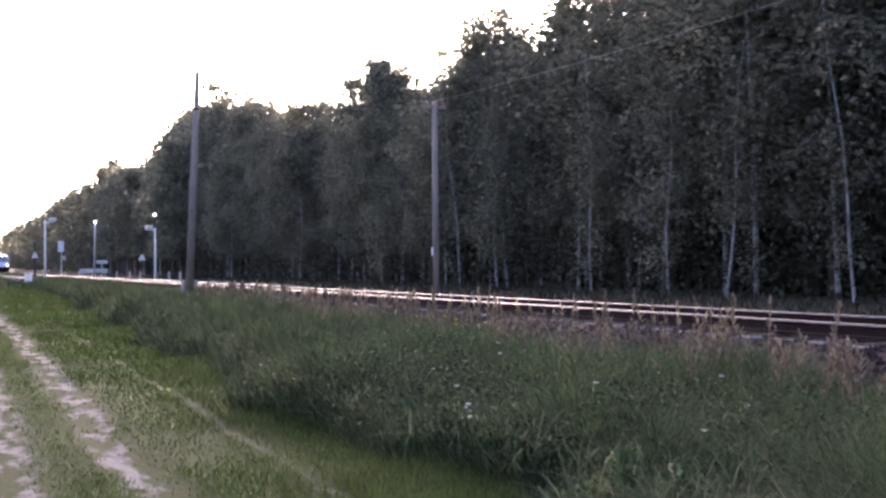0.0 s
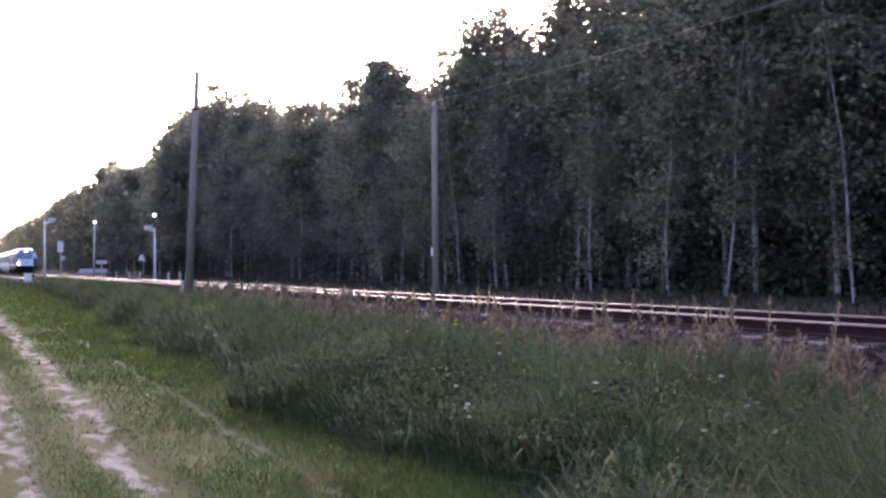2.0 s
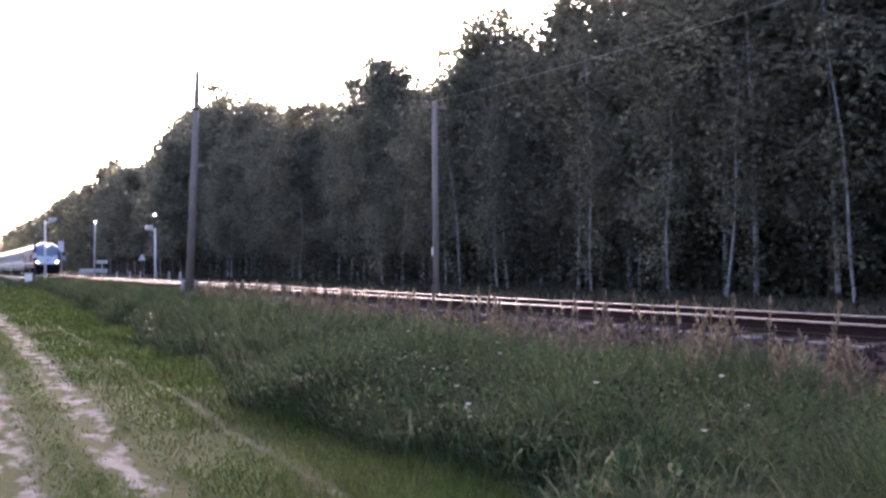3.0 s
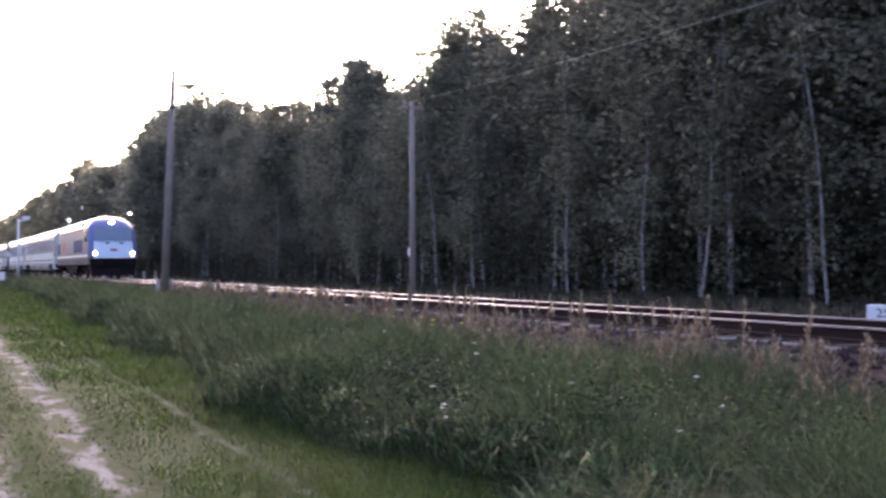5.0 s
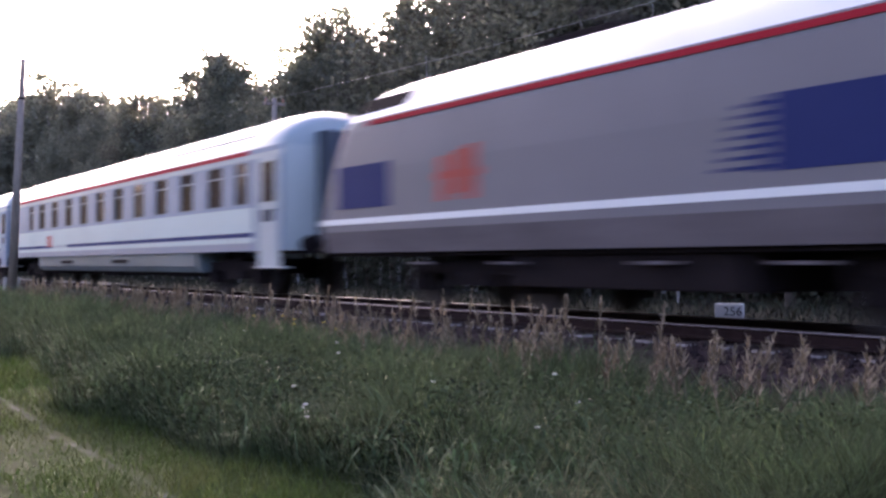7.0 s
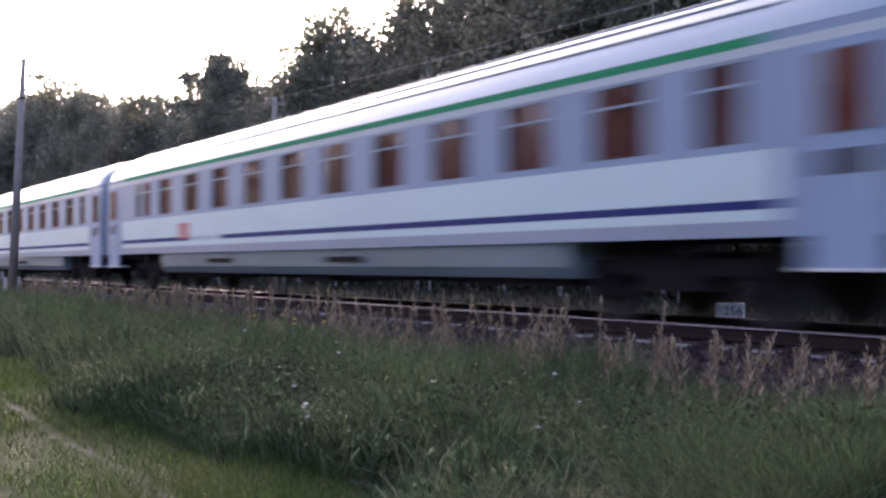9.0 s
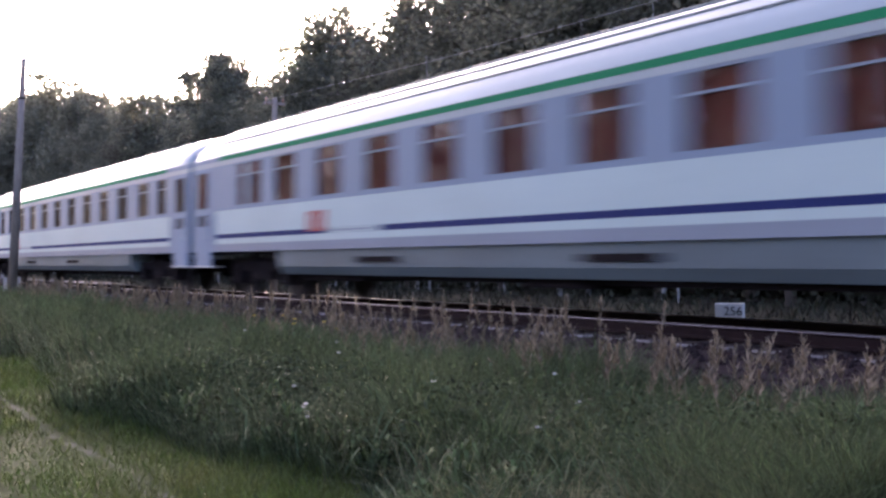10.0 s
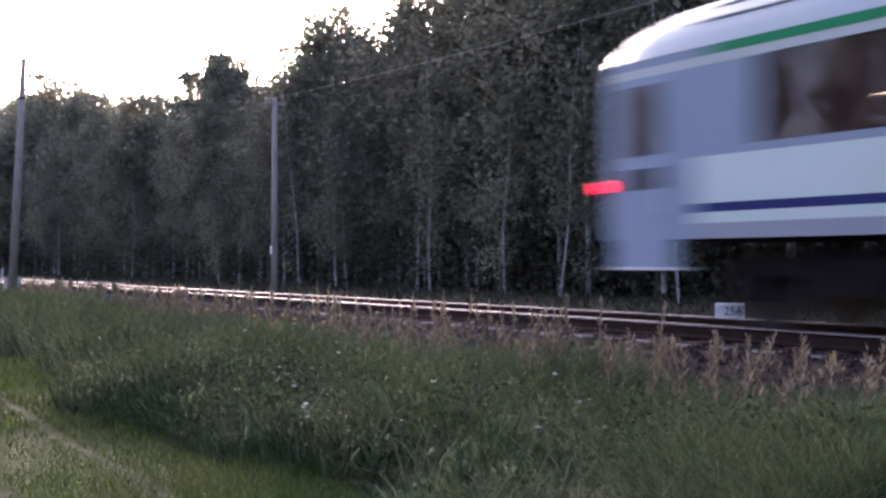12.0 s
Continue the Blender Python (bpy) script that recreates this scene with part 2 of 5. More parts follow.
M = dict(
    turf=ground_material(),
    ballast=mat("ballast", (0.052, 0.036, 0.035), 0.95, vary=0.2, scale=2, fine=30, bump=1.0, island=0.35, spec=0.05),
    sleepdirt=mat("dirty_concrete", (0.075, 0.055, 0.05), 0.95, vary=0.2, scale=4, fine=40, bump=0.4, spec=0.05),
    sleeper=mat("sleeper_concrete", (0.30, 0.265, 0.26), 0.9, vary=0.18, scale=4, fine=60, bump=0.3, objrand=0.15),
    railside=mat("rusty_rail", (0.032, 0.018, 0.017), 0.9, 0.0, spec=0.1, scale=6, fine=60, bump=0.2),
    railtop=mat("polished_rail", (0.26, 0.235, 0.235), 0.36, 1.0, vary=0.06, scale=3, fine=30),
    grass=mat("tall_grass", (0.086, 0.116, 0.048), 0.7, vary=0.2, scale=0.7, fine=5, col2=(0.046, 0.062, 0.031), island=0.7, trans=0.25, spec=0.12),
    lawn=mat("short_grass", (0.060, 0.110, 0.018), 0.7, vary=0.2, scale=0.7, fine=6, col2=(0.085, 0.10, 0.03), island=0.4, trans=0.3, spec=0.15),
    seed=mat("grass_panicle", (0.245, 0.195, 0.135), 0.85, vary=0.2, scale=2, fine=20, island=0.3, trans=0.25),
    tuft=mat("arching_grass", (0.07, 0.11, 0.05), 0.8, vary=0.2, scale=1, fine=9, island=0.4, trans=0.25, spec=0.08),
    straw=mat("straw_blade", (0.17, 0.18, 0.095), 0.8, vary=0.2, scale=1, fine=9, island=0.35, trans=0.3, spec=0.2),
    herb=mat("herb_leaf", (0.072, 0.095, 0.042), 0.8, vary=0.2, scale=2, fine=20, island=0.6, trans=0.3, spec=0.15),
    weed=mat("broad_weed", (0.078, 0.115, 0.042), 0.75, vary=0.2, scale=2, fine=20, island=0.5, trans=0.3, spec=0.12),
    petal=mat("white_petal", (0.74, 0.70, 0.62), 0.6, vary=0.05, island=0.05, trans=0.2),
    yellow=mat("yellow_petal", (0.7, 0.5, 0.06), 0.6, vary=0.1, island=0.1, trans=0.2),
    leaf=mat("birch_leaf", (0.18, 0.183, 0.132), 0.6, vary=0.12, scale=0.35, fine=3, island=0.28, objrand=0.28, trans=0.5, spec=0.3),
    leaf2=mat("dark_leaf", (0.155, 0.158, 0.116), 0.6, vary=0.14, scale=0.35, fine=3, island=0.28, objrand=0.3, trans=0.5, spec=0.3),
    bush=mat("bush_leaf", (0.105, 0.11, 0.078), 0.6, vary=0.16, scale=0.3, fine=2, island=0.3, trans=0.45, spec=0.25),
    # darker than the crown leaves: shade inside the wood is in this colour
    thicket=mat("shaded_thicket_leaf", (0.07, 0.074, 0.05), 0.65, vary=0.2, scale=0.4, fine=3, island=0.35, trans=0.35, spec=0.15),
    # undergrowth colour with the shade across the track put into it
    shaded_growth=mat("shaded_undergrowth", (0.042, 0.036, 0.030), 0.9, vary=0.25, scale=0.5, fine=4, col2=(0.04, 0.05, 0.028), island=0.5, trans=0.1, spec=0.05),
    needle=mat("pine_needle", (0.11, 0.115, 0.085), 0.7, vary=0.18, scale=0.5, fine=4, island=0.35, objrand=0.25, trans=0.3, spec=0.2),
    birch=mat("birch_bark", (0.37, 0.355, 0.34), 0.8, vary=0.3, scale=2.2, fine=9, bump=0.3, col2=(0.07, 0.06, 0.055), stretch=(0.5, 0.5, 1.6)),
    bark=mat("grey_bark", (0.115, 0.09, 0.07), 0.95, vary=0.25, scale=4, fine=22, bump=0.7, stretch=(3, 3, 0.6)),
    pole=mat("weathered_pole", (0.31, 0.25, 0.21), 0.9, vary=0.22, scale=3, fine=20, bump=0.4, stretch=(4, 4, 0.4)),
    concrete=mat("old_concrete", (0.42, 0.39, 0.36), 0.9, vary=0.2, scale=2.5, fine=30, bump=0.3),
    platform=mat("platform_paving", (0.12, 0.105, 0.10), 0.9, vary=0.2, scale=2.5, fine=30, bump=0.3),
    white=mat("white_paint", (0.78, 0.78, 0.76), 0.5, vary=0.06, scale=4, fine=40),
    lampgrey=mat("galvanised", (0.58, 0.58, 0.58), 0.5, 0.3, vary=0.08, scale=5, fine=40),
    black=mat("black_paint", (0.02, 0.02, 0.022), 0.5, vary=0.1, scale=5, fine=40),
    dark=mat("underframe_grime", (0.024, 0.018, 0.019), 0.9, spec=0.05, vary=0.25, scale=3, fine=25, bump=0.3),
    steel=mat("wheel_steel", (0.05, 0.043, 0.042), 0.75, 0.1, spec=0.1, vary=0.2, scale=4, fine=30),
    rubber=mat("gangway_rubber", (0.06, 0.07, 0.09), 0.8, vary=0.15, scale=5, fine=30, bump=0.3),
    insul=mat("insulator", (0.35, 0.2, 0.14), 0.25, vary=0.1),
    wire=mat("dull_wire", (0.45, 0.45, 0.46), 0.5, 0.3, vary=0.1),
    silver=mat("silver_paint", (0.195, 0.18, 0.19), 0.6, 0.0, vary=0.05, scale=1.2, fine=18, spec=0.15),
    roofsilver=mat("loco_roof_paint", (0.72, 0.72, 0.74), 0.4, 0.15, vary=0.08, scale=1.2, fine=18),
    blue=mat("blue_paint", (0.10, 0.125, 0.29), 0.42, 0.0, vary=0.06, scale=1.5, fine=20, coat=0.15),
    navy=mat("navy_paint", (0.024, 0.034, 0.125), 0.7, vary=0.06, scale=1.5, fine=20, spec=0.08),
    paleblue=mat("pale_blue_paint", (0.60, 0.67, 0.73), 0.32, vary=0.04, scale=1.5, fine=20, coat=0.3),
    red=mat("red_paint", (0.42, 0.02, 0.035), 0.7, spec=0.08, vary=0.06, scale=1.5, fine=20),
    logored=mat("orange_red_paint", (0.46, 0.10, 0.075), 0.7, spec=0.08, vary=0.06, scale=1.5, fine=20),
    green=mat("green_paint", (0.018, 0.235, 0.10), 0.7, spec=0.08, vary=0.06, scale=1.5, fine=20),
    coachroof=mat("coach_roof_paint", (0.39, 0.44, 0.45), 0.34, 0.1, vary=0.12, scale=0.8, fine=12, stretch=(0.3, 1, 1)),
    coachband=mat("grey_blue_paint", (0.245, 0.295, 0.365), 0.55, spec=0.12, vary=0.05, scale=1.2, fine=16),
    coachwhite=mat("coach_white_paint", (0.53, 0.61, 0.57), 0.55, spec=0.12, vary=0.06, scale=1.0, fine=16, stretch=(0.4, 1, 1)),
    coachgrey=mat("coach_sill_paint", (0.29, 0.31, 0.345), 0.55, spec=0.12, vary=0.08, scale=1.0, fine=16, stretch=(0.4, 1, 1)),
    skirt=mat("skirt_paint", (0.17, 0.212, 0.225), 0.5, vary=0.2, scale=1.0, fine=14, stretch=(0.4, 1, 1)),
    door=mat("door_paint", (0.255, 0.315, 0.40), 0.55, spec=0.12, vary=0.06, scale=1.0, fine=16),
    glass=glass_material(),
    curtain=mat("rust_curtain", (0.30, 0.068, 0.055), 0.8, vary=0.2, scale=3, fine=20, stretch=(6, 1, 0.5), objrand=0.35),
    coachpale=mat("pale_blue_grey_paint", (0.46, 0.49, 0.47), 0.55, spec=0.12, vary=0.06, scale=1.0, fine=16),
    panelling=mat("brown_panelling", (0.075, 0.036, 0.042), 0.7, vary=0.25, scale=1.5, fine=9, stretch=(2, 1, 0.6)),
    lowergrey=mat("dusty_grey_paint", (0.16, 0.135, 0.14), 0.8, spec=0.1, vary=0.2, scale=1.5, fine=14, stretch=(0.4, 1, 1)),
    # blue base colour stands for sky mirrored in the windscreen
    shield=mat("sky_tinted_windscreen", (0.17, 0.215, 0.265), 0.05, vary=0.08, scale=1, fine=8, spec=0.8),
    darkglass=mat("dark_side_glass", (0.03, 0.026, 0.03), 0.08, vary=0.1, scale=1, fine=8, spec=0.5),
    # low leaf colour that carries the shade of the bank's front
    bank_shade=mat("shaded_bank_leaf", (0.055, 0.075, 0.036), 0.8, vary=0.2, scale=2, fine=20, island=0.5, trans=0.2, spec=0.12),
    headlight=mat("headlight", (1.0, 0.93, 0.84), 0.3, vary=0.0, emit=10),
    taillight=mat("tail_light", (0.9, 0.02, 0.05), 0.4, vary=0.0, emit=0.45),
    tube=mat("ceiling_light", (1.0, 0.80, 0.55), 0.4, vary=0.0, emit=1.0),
    globe=mat("lamp_globe", (0.95, 0.95, 0.92), 0.3, vary=0.02, emit=1.6),
)


# ---------------------------------------------------------------- mesh tools
def fast_mesh(name, verts, quads=None, tris=None, smooth=False):
    """A mesh from arrays of corners and of quads and triangles."""
    me = bpy.data.meshes.new(name)
    verts = np.asarray(verts, np.float32).reshape(-1, 3)
    q = np.zeros((0, 4), np.int32) if quads is None else np.asarray(quads, np.int32).reshape(-1, 4)
    t = np.zeros((0, 3), np.int32) if tris is None else np.asarray(tris, np.int32).reshape(-1, 3)
    me.vertices.add(len(verts))
    me.vertices.foreach_set("co", verts.ravel())
    me.loops.add(q.size + t.size)
    me.loops.foreach_set("vertex_index", np.concatenate([q.ravel(), t.ravel()]))
    me.polygons.add(len(q) + len(t))
    starts = np.concatenate([np.arange(len(q)) * 4, q.size + np.arange(len(t)) * 3]).astype(np.int32)
    me.polygons.foreach_set("loop_start", starts)
    if smooth:
        me.polygons.foreach_set("use_smooth", np.ones(len(q) + len(t), bool))
    me.update(calc_edges=True)
    return me


def ob_of(name, me, material, parent=None, label=""):
    if material and not me.materials:
        me.materials.append(material)
    ob = new(name, me)
    ob.parent = parent
    if label:
        ob["label"] = label
    return ob


def part(name, bm, material, parent=None, label="", smooth=False, bevel=0.0):
    """Links a bmesh as one mesh object under a thing or a part."""
    if bevel:
        bmesh.ops.bevel(bm, geom=bm.edges[:], offset=bevel, segments=2, affect="EDGES", profile=0.6, clamp_overlap=True)
    me = bpy.data.meshes.new(name)
    if smooth:
        for f in bm.faces:
            f.smooth = True
    bm.to_mesh(me)
    bm.free()
    return ob_of(name, me, material, parent, label)


def thing(name, m, label, category, group="", kind=""):
    ob = new(name)
    ob.matrix_basis = m
    ob.empty_display_size = 0.2
    return tagged(ob, label, category, group, kind)


def box(x0, x1, y0, y1, z0, z1, bm=None):
    bm = bm or bmesh.new()
    r = bmesh.ops.create_cube(bm, size=1)
    bmesh.ops.transform(bm, matrix=Matrix.Translation(((x0 + x1) / 2, (y0 + y1) / 2, (z0 + z1) / 2)) @ Matrix.Diagonal((x1 - x0, y1 - y0, z1 - z0, 1)), verts=r["verts"])
    return bm


def rod(p, q, r0, r1=None, n=10, bm=None):
    """A tapered round bar from p to q."""
    bm = bm or bmesh.new()
    p, q = Vector(p), Vector(q)
    d = q - p
    c = bmesh.ops.create_cone(bm, cap_ends=True, segments=n, radius1=r0, radius2=r0 if r1 is None else r1, depth=d.length)
    bmesh.ops.transform(bm, matrix=Matrix.Translation((p + q) / 2) @ d.to_track_quat("Z", "Y").to_matrix().to_4x4(), verts=c["verts"])
    return bm


def ball(c, r, bm=None, s=(1, 1, 1), u=14):
    bm = bm or bmesh.new()
    k = bmesh.ops.create_uvsphere(bm, u_segments=u, v_segments=u // 2 + 1, radius=r)
    bmesh.ops.transform(bm, matrix=Matrix.Translation(c) @ Matrix.Diagonal((*s, 1)), verts=k["verts"])
    return bm


def prism(profile, x0, x1, bm=None):
    """A (y, z) outline drawn along x."""
    bm = bm or bmesh.new()
    a = [bm.verts.new((x0, y, z)) for y, z in profile]
    b = [bm.verts.new((x1, y, z)) for y, z in profile]
    n = len(profile)
    for i in range(n):
        bm.faces.new((a[i], a[(i + 1) % n], b[(i + 1) % n], b[i]))
    bm.faces.new(a[::-1])
    bm.faces.new(b)
    bmesh.ops.recalc_face_normals(bm, faces=bm.faces[:])
    return bm


# ---------------------------------------------------------------- ground
D = 10.27                       # the track's centre line
RAIL = -0.06                    # height of the rail top
rng = np.random.default_rng(7)
BEND = 4.6e-5                   # the line bends gently towards the road far off


def bend(x):
    """Sideways shift of the line at x, and its heading in degrees."""
    u = min(0.0, x + 30.0)
    if u < -270:
        return -BEND * 270 ** 2 - 2 * BEND * 270 * (-u - 270), math.degrees(2 * BEND * 270)
    return -BEND * u * u, math.degrees(-2 * BEND * u)


def drop(x):
    """How far the line has fallen at x: it goes gently downhill towards the station."""
    return 0.0026 * max(0.0, -x - 8.0)


STATIONS = [400, 0, -8, -30] + [-30 - 15 * k for k in range(1, 19)] + [-700]


def sweep(profile, y0):
    """A (y, z) outline drawn along the bent line at the offset y0."""
    bm = bmesh.new()
    rings = [[bm.verts.new((x, y0 + bend(x)[0] + y, z + RAIL - drop(x))) for y, z in profile] for x in STATIONS]
    n = len(profile)
    for a, b in zip(rings, rings[1:]):
        for i in range(n):
            bm.faces.new((a[i], a[(i + 1) % n], b[(i + 1) % n], b[i]))
    bm.faces.new(rings[0])
    bm.faces.new(rings[-1][::-1])
    bmesh.ops.recalc_face_normals(bm, faces=bm.faces[:])
    return bm


def smooth01(a, b, v):
    k = np.clip((v - a) / (b - a), 0, 1)
    return k * k * (3 - 2 * k)


def ground_z(x, y):
    """Height of the ground: dirt road, grass bank, track bed, forest floor."""
    x, y = np.asarray(x, float), np.asarray(y, float)
    z = -0.85 + 0.0 * x
    z = z - 0.05 * np.exp(-((y - 1.2) / 0.25) ** 2) - 0.04 * np.exp(-((y - 0.36) / 0.25) ** 2)
    z = z + 0.10 * smooth01(3.0, 5.5, y) + 0.12 * smooth01(5.5, 7.6, y)
    z = z + 0.15 * smooth01(13.5, 20, y)
    z = z + 0.03 * np.sin(x * 0.9 + y * 1.3) * np.sin(y * 0.8 - x * 0.23) * smooth01(0, 300, 300 - np.abs(x))
    return z


def build_ground():
    xs = np.concatenate([[-3000, -1500, -800, -500, -350], np.arange(-260, -60, 4.0), np.arange(-60, 12, 0.4), np.arange(12, 60, 4), [100, 300, 800, 3000]])
    ys = np.concatenate([[-3000, -1000, -300, -100, -50, -25, -12, -8], np.arange(-6, 9, 0.15), np.arange(9, 30, 1.0), [32, 36, 45, 60, 90, 150, 300, 1000, 3000]])
    X, Y = np.meshgrid(xs, ys, indexing="ij")
    Z = ground_z(X, Y)
    nx, ny = X.shape
    i = np.arange(nx * ny).reshape(nx, ny)
    q = np.stack([i[:-1, :-1], i[1:, :-1], i[1:, 1:], i[:-1, 1:]], -1).reshape(-1, 4)
    g = ob_of("ground", fast_mesh("ground", np.stack([X, Y, Z], -1), q, smooth=True), M["turf"])
    tagged(g, "grassy ground with a sandy rutted dirt road", "ground", kind="structure")
    return g


def build_track():
    bed = sweep([(-3.1, -0.85), (-1.75, -0.30), (-1.34, -0.222), (-0.6, -0.225), (0.6, -0.225), (1.22, -0.25), (1.75, -0.3), (3.0, -0.85)], D)
    tagged(part("track_bed", bed, M["ballast"]), "brown-grey crushed stone ballast bed of the railway", "ballast", kind="structure")
    # loose stones on the shoulder and between the sleepers
    n = 15000
    x = -4 - 70 * rng.random(n) ** 1.6
    y = D - 3.0 + 3.5 * rng.random(n)
    z = np.interp(y, [D - 3.1, D - 1.75, D - 1.34, D - 0.6, D + 0.6], [-0.85, -0.30, -0.222, -0.225, -0.225]) + RAIL + 0.012 - 0.0026 * np.maximum(0, -x - 8)
    tet = np.array([[1, 0, -0.5], [-0.5, 0.87, -0.4], [-0.5, -0.87, -0.5], [0.1, 0.1, 0.8]])
    rot = rng.random(n) * 6.28
    s = (0.022 + 0.03 * rng.random(n))[:, None]
    t = tet[None] * s[:, None] * (0.7 + 0.6 * rng.random((n, 4, 3)))
    c, sn = np.cos(rot)[:, None], np.sin(rot)[:, None]
    v = np.stack([t[..., 0] * c - t[..., 1] * sn, t[..., 0] * sn + t[..., 1] * c, t[..., 2]], -1) + np.stack([x, y, z], -1)[:, None]
    k = np.arange(n)[:, None, None] * 4
    tr = (np.array([[0, 1, 3], [1, 2, 3], [2, 0, 3], [0, 2, 1]])[None] + k).reshape(-1, 3)
    tagged(ob_of("ballast_stones", fast_mesh("ballast_stones", v, tris=tr), M["ballast"]), "loose broken ballast stones along the track", "stones", kind="stuff")
    # rails
    prof = [(-0.07, -0.172), (0.07, -0.172), (0.07, -0.155), (0.012, -0.135), (0.012, -0.045), (0.036, -0.035), (0.036, -0.006), (-0.036, -0.006), (-0.036, -0.035), (-0.012, -0.045), (-0.012, -0.135), (-0.07, -0.155)]
    for side in (-0.7535, 0.7535):
        r = thing("rail", pose(0, D + side, 0), "steel rail with rusty web and bright polished head", "rail", "rails of the track")
        part("rail_web", sweep(prof, 0), M["railside"], r)
        part("running_surface", sweep([(-0.0385, -0.020), (0.0385, -0.020), (0.032, -0.004), (0.018, 0.0), (-0.018, 0.0), (-0.032, -0.004)], 0), M["railtop"], r, "polished bright running surface")
    # sleepers
    s = box(-0.13, 0.13, -1.3, 1.3, -0.33, -0.155)
    for v_ in s.verts:
        if v_.co.z > -0.2:
            v_.co.x *= 0.72
            if abs(v_.co.y) > 1:
                v_.co.y *= 0.985
    for v_ in s.verts:
        if v_.co.z > -0.2:
            v_.co.z -= 0.03 if abs(v_.co.y) > 1 else 0
    bmesh.ops.bevel(s, geom=s.edges[:], offset=0.012, segments=1, affect="EDGES")
    cap = box(-0.135, 0.135, -1.325, -1.14, -0.27, -0.196)
    bmesh.ops.bevel(cap, geom=cap.edges[:], offset=0.01, segments=1, affect="EDGES")
    capme = bpy.data.meshes.new("sleeper_end")
    cap.to_mesh(capme)
    cap.free()
    me = bpy.data.meshes.new("sleeper")
    s.to_mesh(me)
    s.free()
    for i in range(230):
        o = ob_of("sleeper", me, M["sleepdirt"])
        ob_of("sleeper_end", capme, M["sleeper"], o, "pale bare concrete end")
        o.matrix_basis = pose(2.0 - 0.6 * i, D + bend(2.0 - 0.6 * i)[0] + 0.01 * rng.standard_normal(), RAIL - drop(2.0 - 0.6 * i) + 0.004 * rng.standard_normal(), 0, 0, 0.5 * rng.standard_normal())
        tagged(o, "dirty concrete railway sleeper with pale ends", "sleeper", "sleepers of the track")
    far = [(-137 - 0.6 * i) for i in range(500)]
    b = bmesh.new()
    for x0 in far:
        box(x0 - 0.11, x0 + 0.11, D + bend(x0)[0] - 1.3, D + bend(x0)[0] + 1.3, -0.36 - drop(x0), -0.25 - drop(x0), b)
    tagged(part("distant_sleepers", b, M["sleeper"]), "distant concrete sleepers merging along the track", "sleeper", kind="stuff")


# ---------------------------------------------------------------- grass and weeds
def blades(name, pos, h, w, lean, material, label, category, bend=0.45):
    """Ribbon blades of two bent segments at pos, each of its own height, width, heading and lean."""
    n = len(pos)
    a = rng.random(n) * 2 * np.pi
    f = rng.random(n) * 2 * np.pi
    wx, wy = np.cos(f) * w / 2, np.sin(f) * w / 2
    lx, ly = np.cos(a) * lean * h, np.sin(a) * lean * h
    z0 = np.zeros(n)
    mid = np.stack([lx * bend, ly * bend, h * 0.62], -1)
    tip = np.stack([lx * 1.25, ly * 1.25, h * (1 - 0.25 * np.minimum(lean, 1.2) ** 2)], -1)
    wv = np.stack([wx, wy, z0], -1)
    v = np.stack([pos - wv, pos + wv, pos + mid + wv * 0.75, pos + mid - wv * 0.75, pos + tip], 1)
    k = np.arange(n)[:, None] * 5
    ob = ob_of(name, fast_mesh(name, v, quads=np.array([[0, 1, 2, 3]]) + k, tris=np.array([[3, 2, 4]]) + k), material)
    return tagged(ob, label, category, kind="stuff")


def fbm(x, y, s, seed):
    """Cheap smooth noise in 0..1."""
    r = np.random.default_rng(seed)
    v = np.zeros_like(x)
    for i in range(7):
        k = s * (1.0 + 0.45 * i)
        a, b = r.random() * 6.28, r.random() * 6.28
        v = v + np.sin(k * (x * np.cos(a) + y * np.sin(a)) + b) / (1 + 0.35 * i)
    return np.clip(0.5 + v / 5.0, 0, 1)


def scatter(n, x0, x1, y0, y1, power=2.0):
    """Points between x0 (near) and x1 (far), denser near."""
    u = rng.random(n)
    x = x0 - (x0 - x1) * u ** power
    y = y0 + (y1 - y0) * rng.random(n)
    return x, y


def bank_edge(x):
    """Where the tall grass begins."""
    return 2.95 + 0.035 * np.clip(-x - 8, 0, 45) + 0.25 * np.sin(x * 0.7) + 0.15 * np.sin(x * 1.9 + 1)


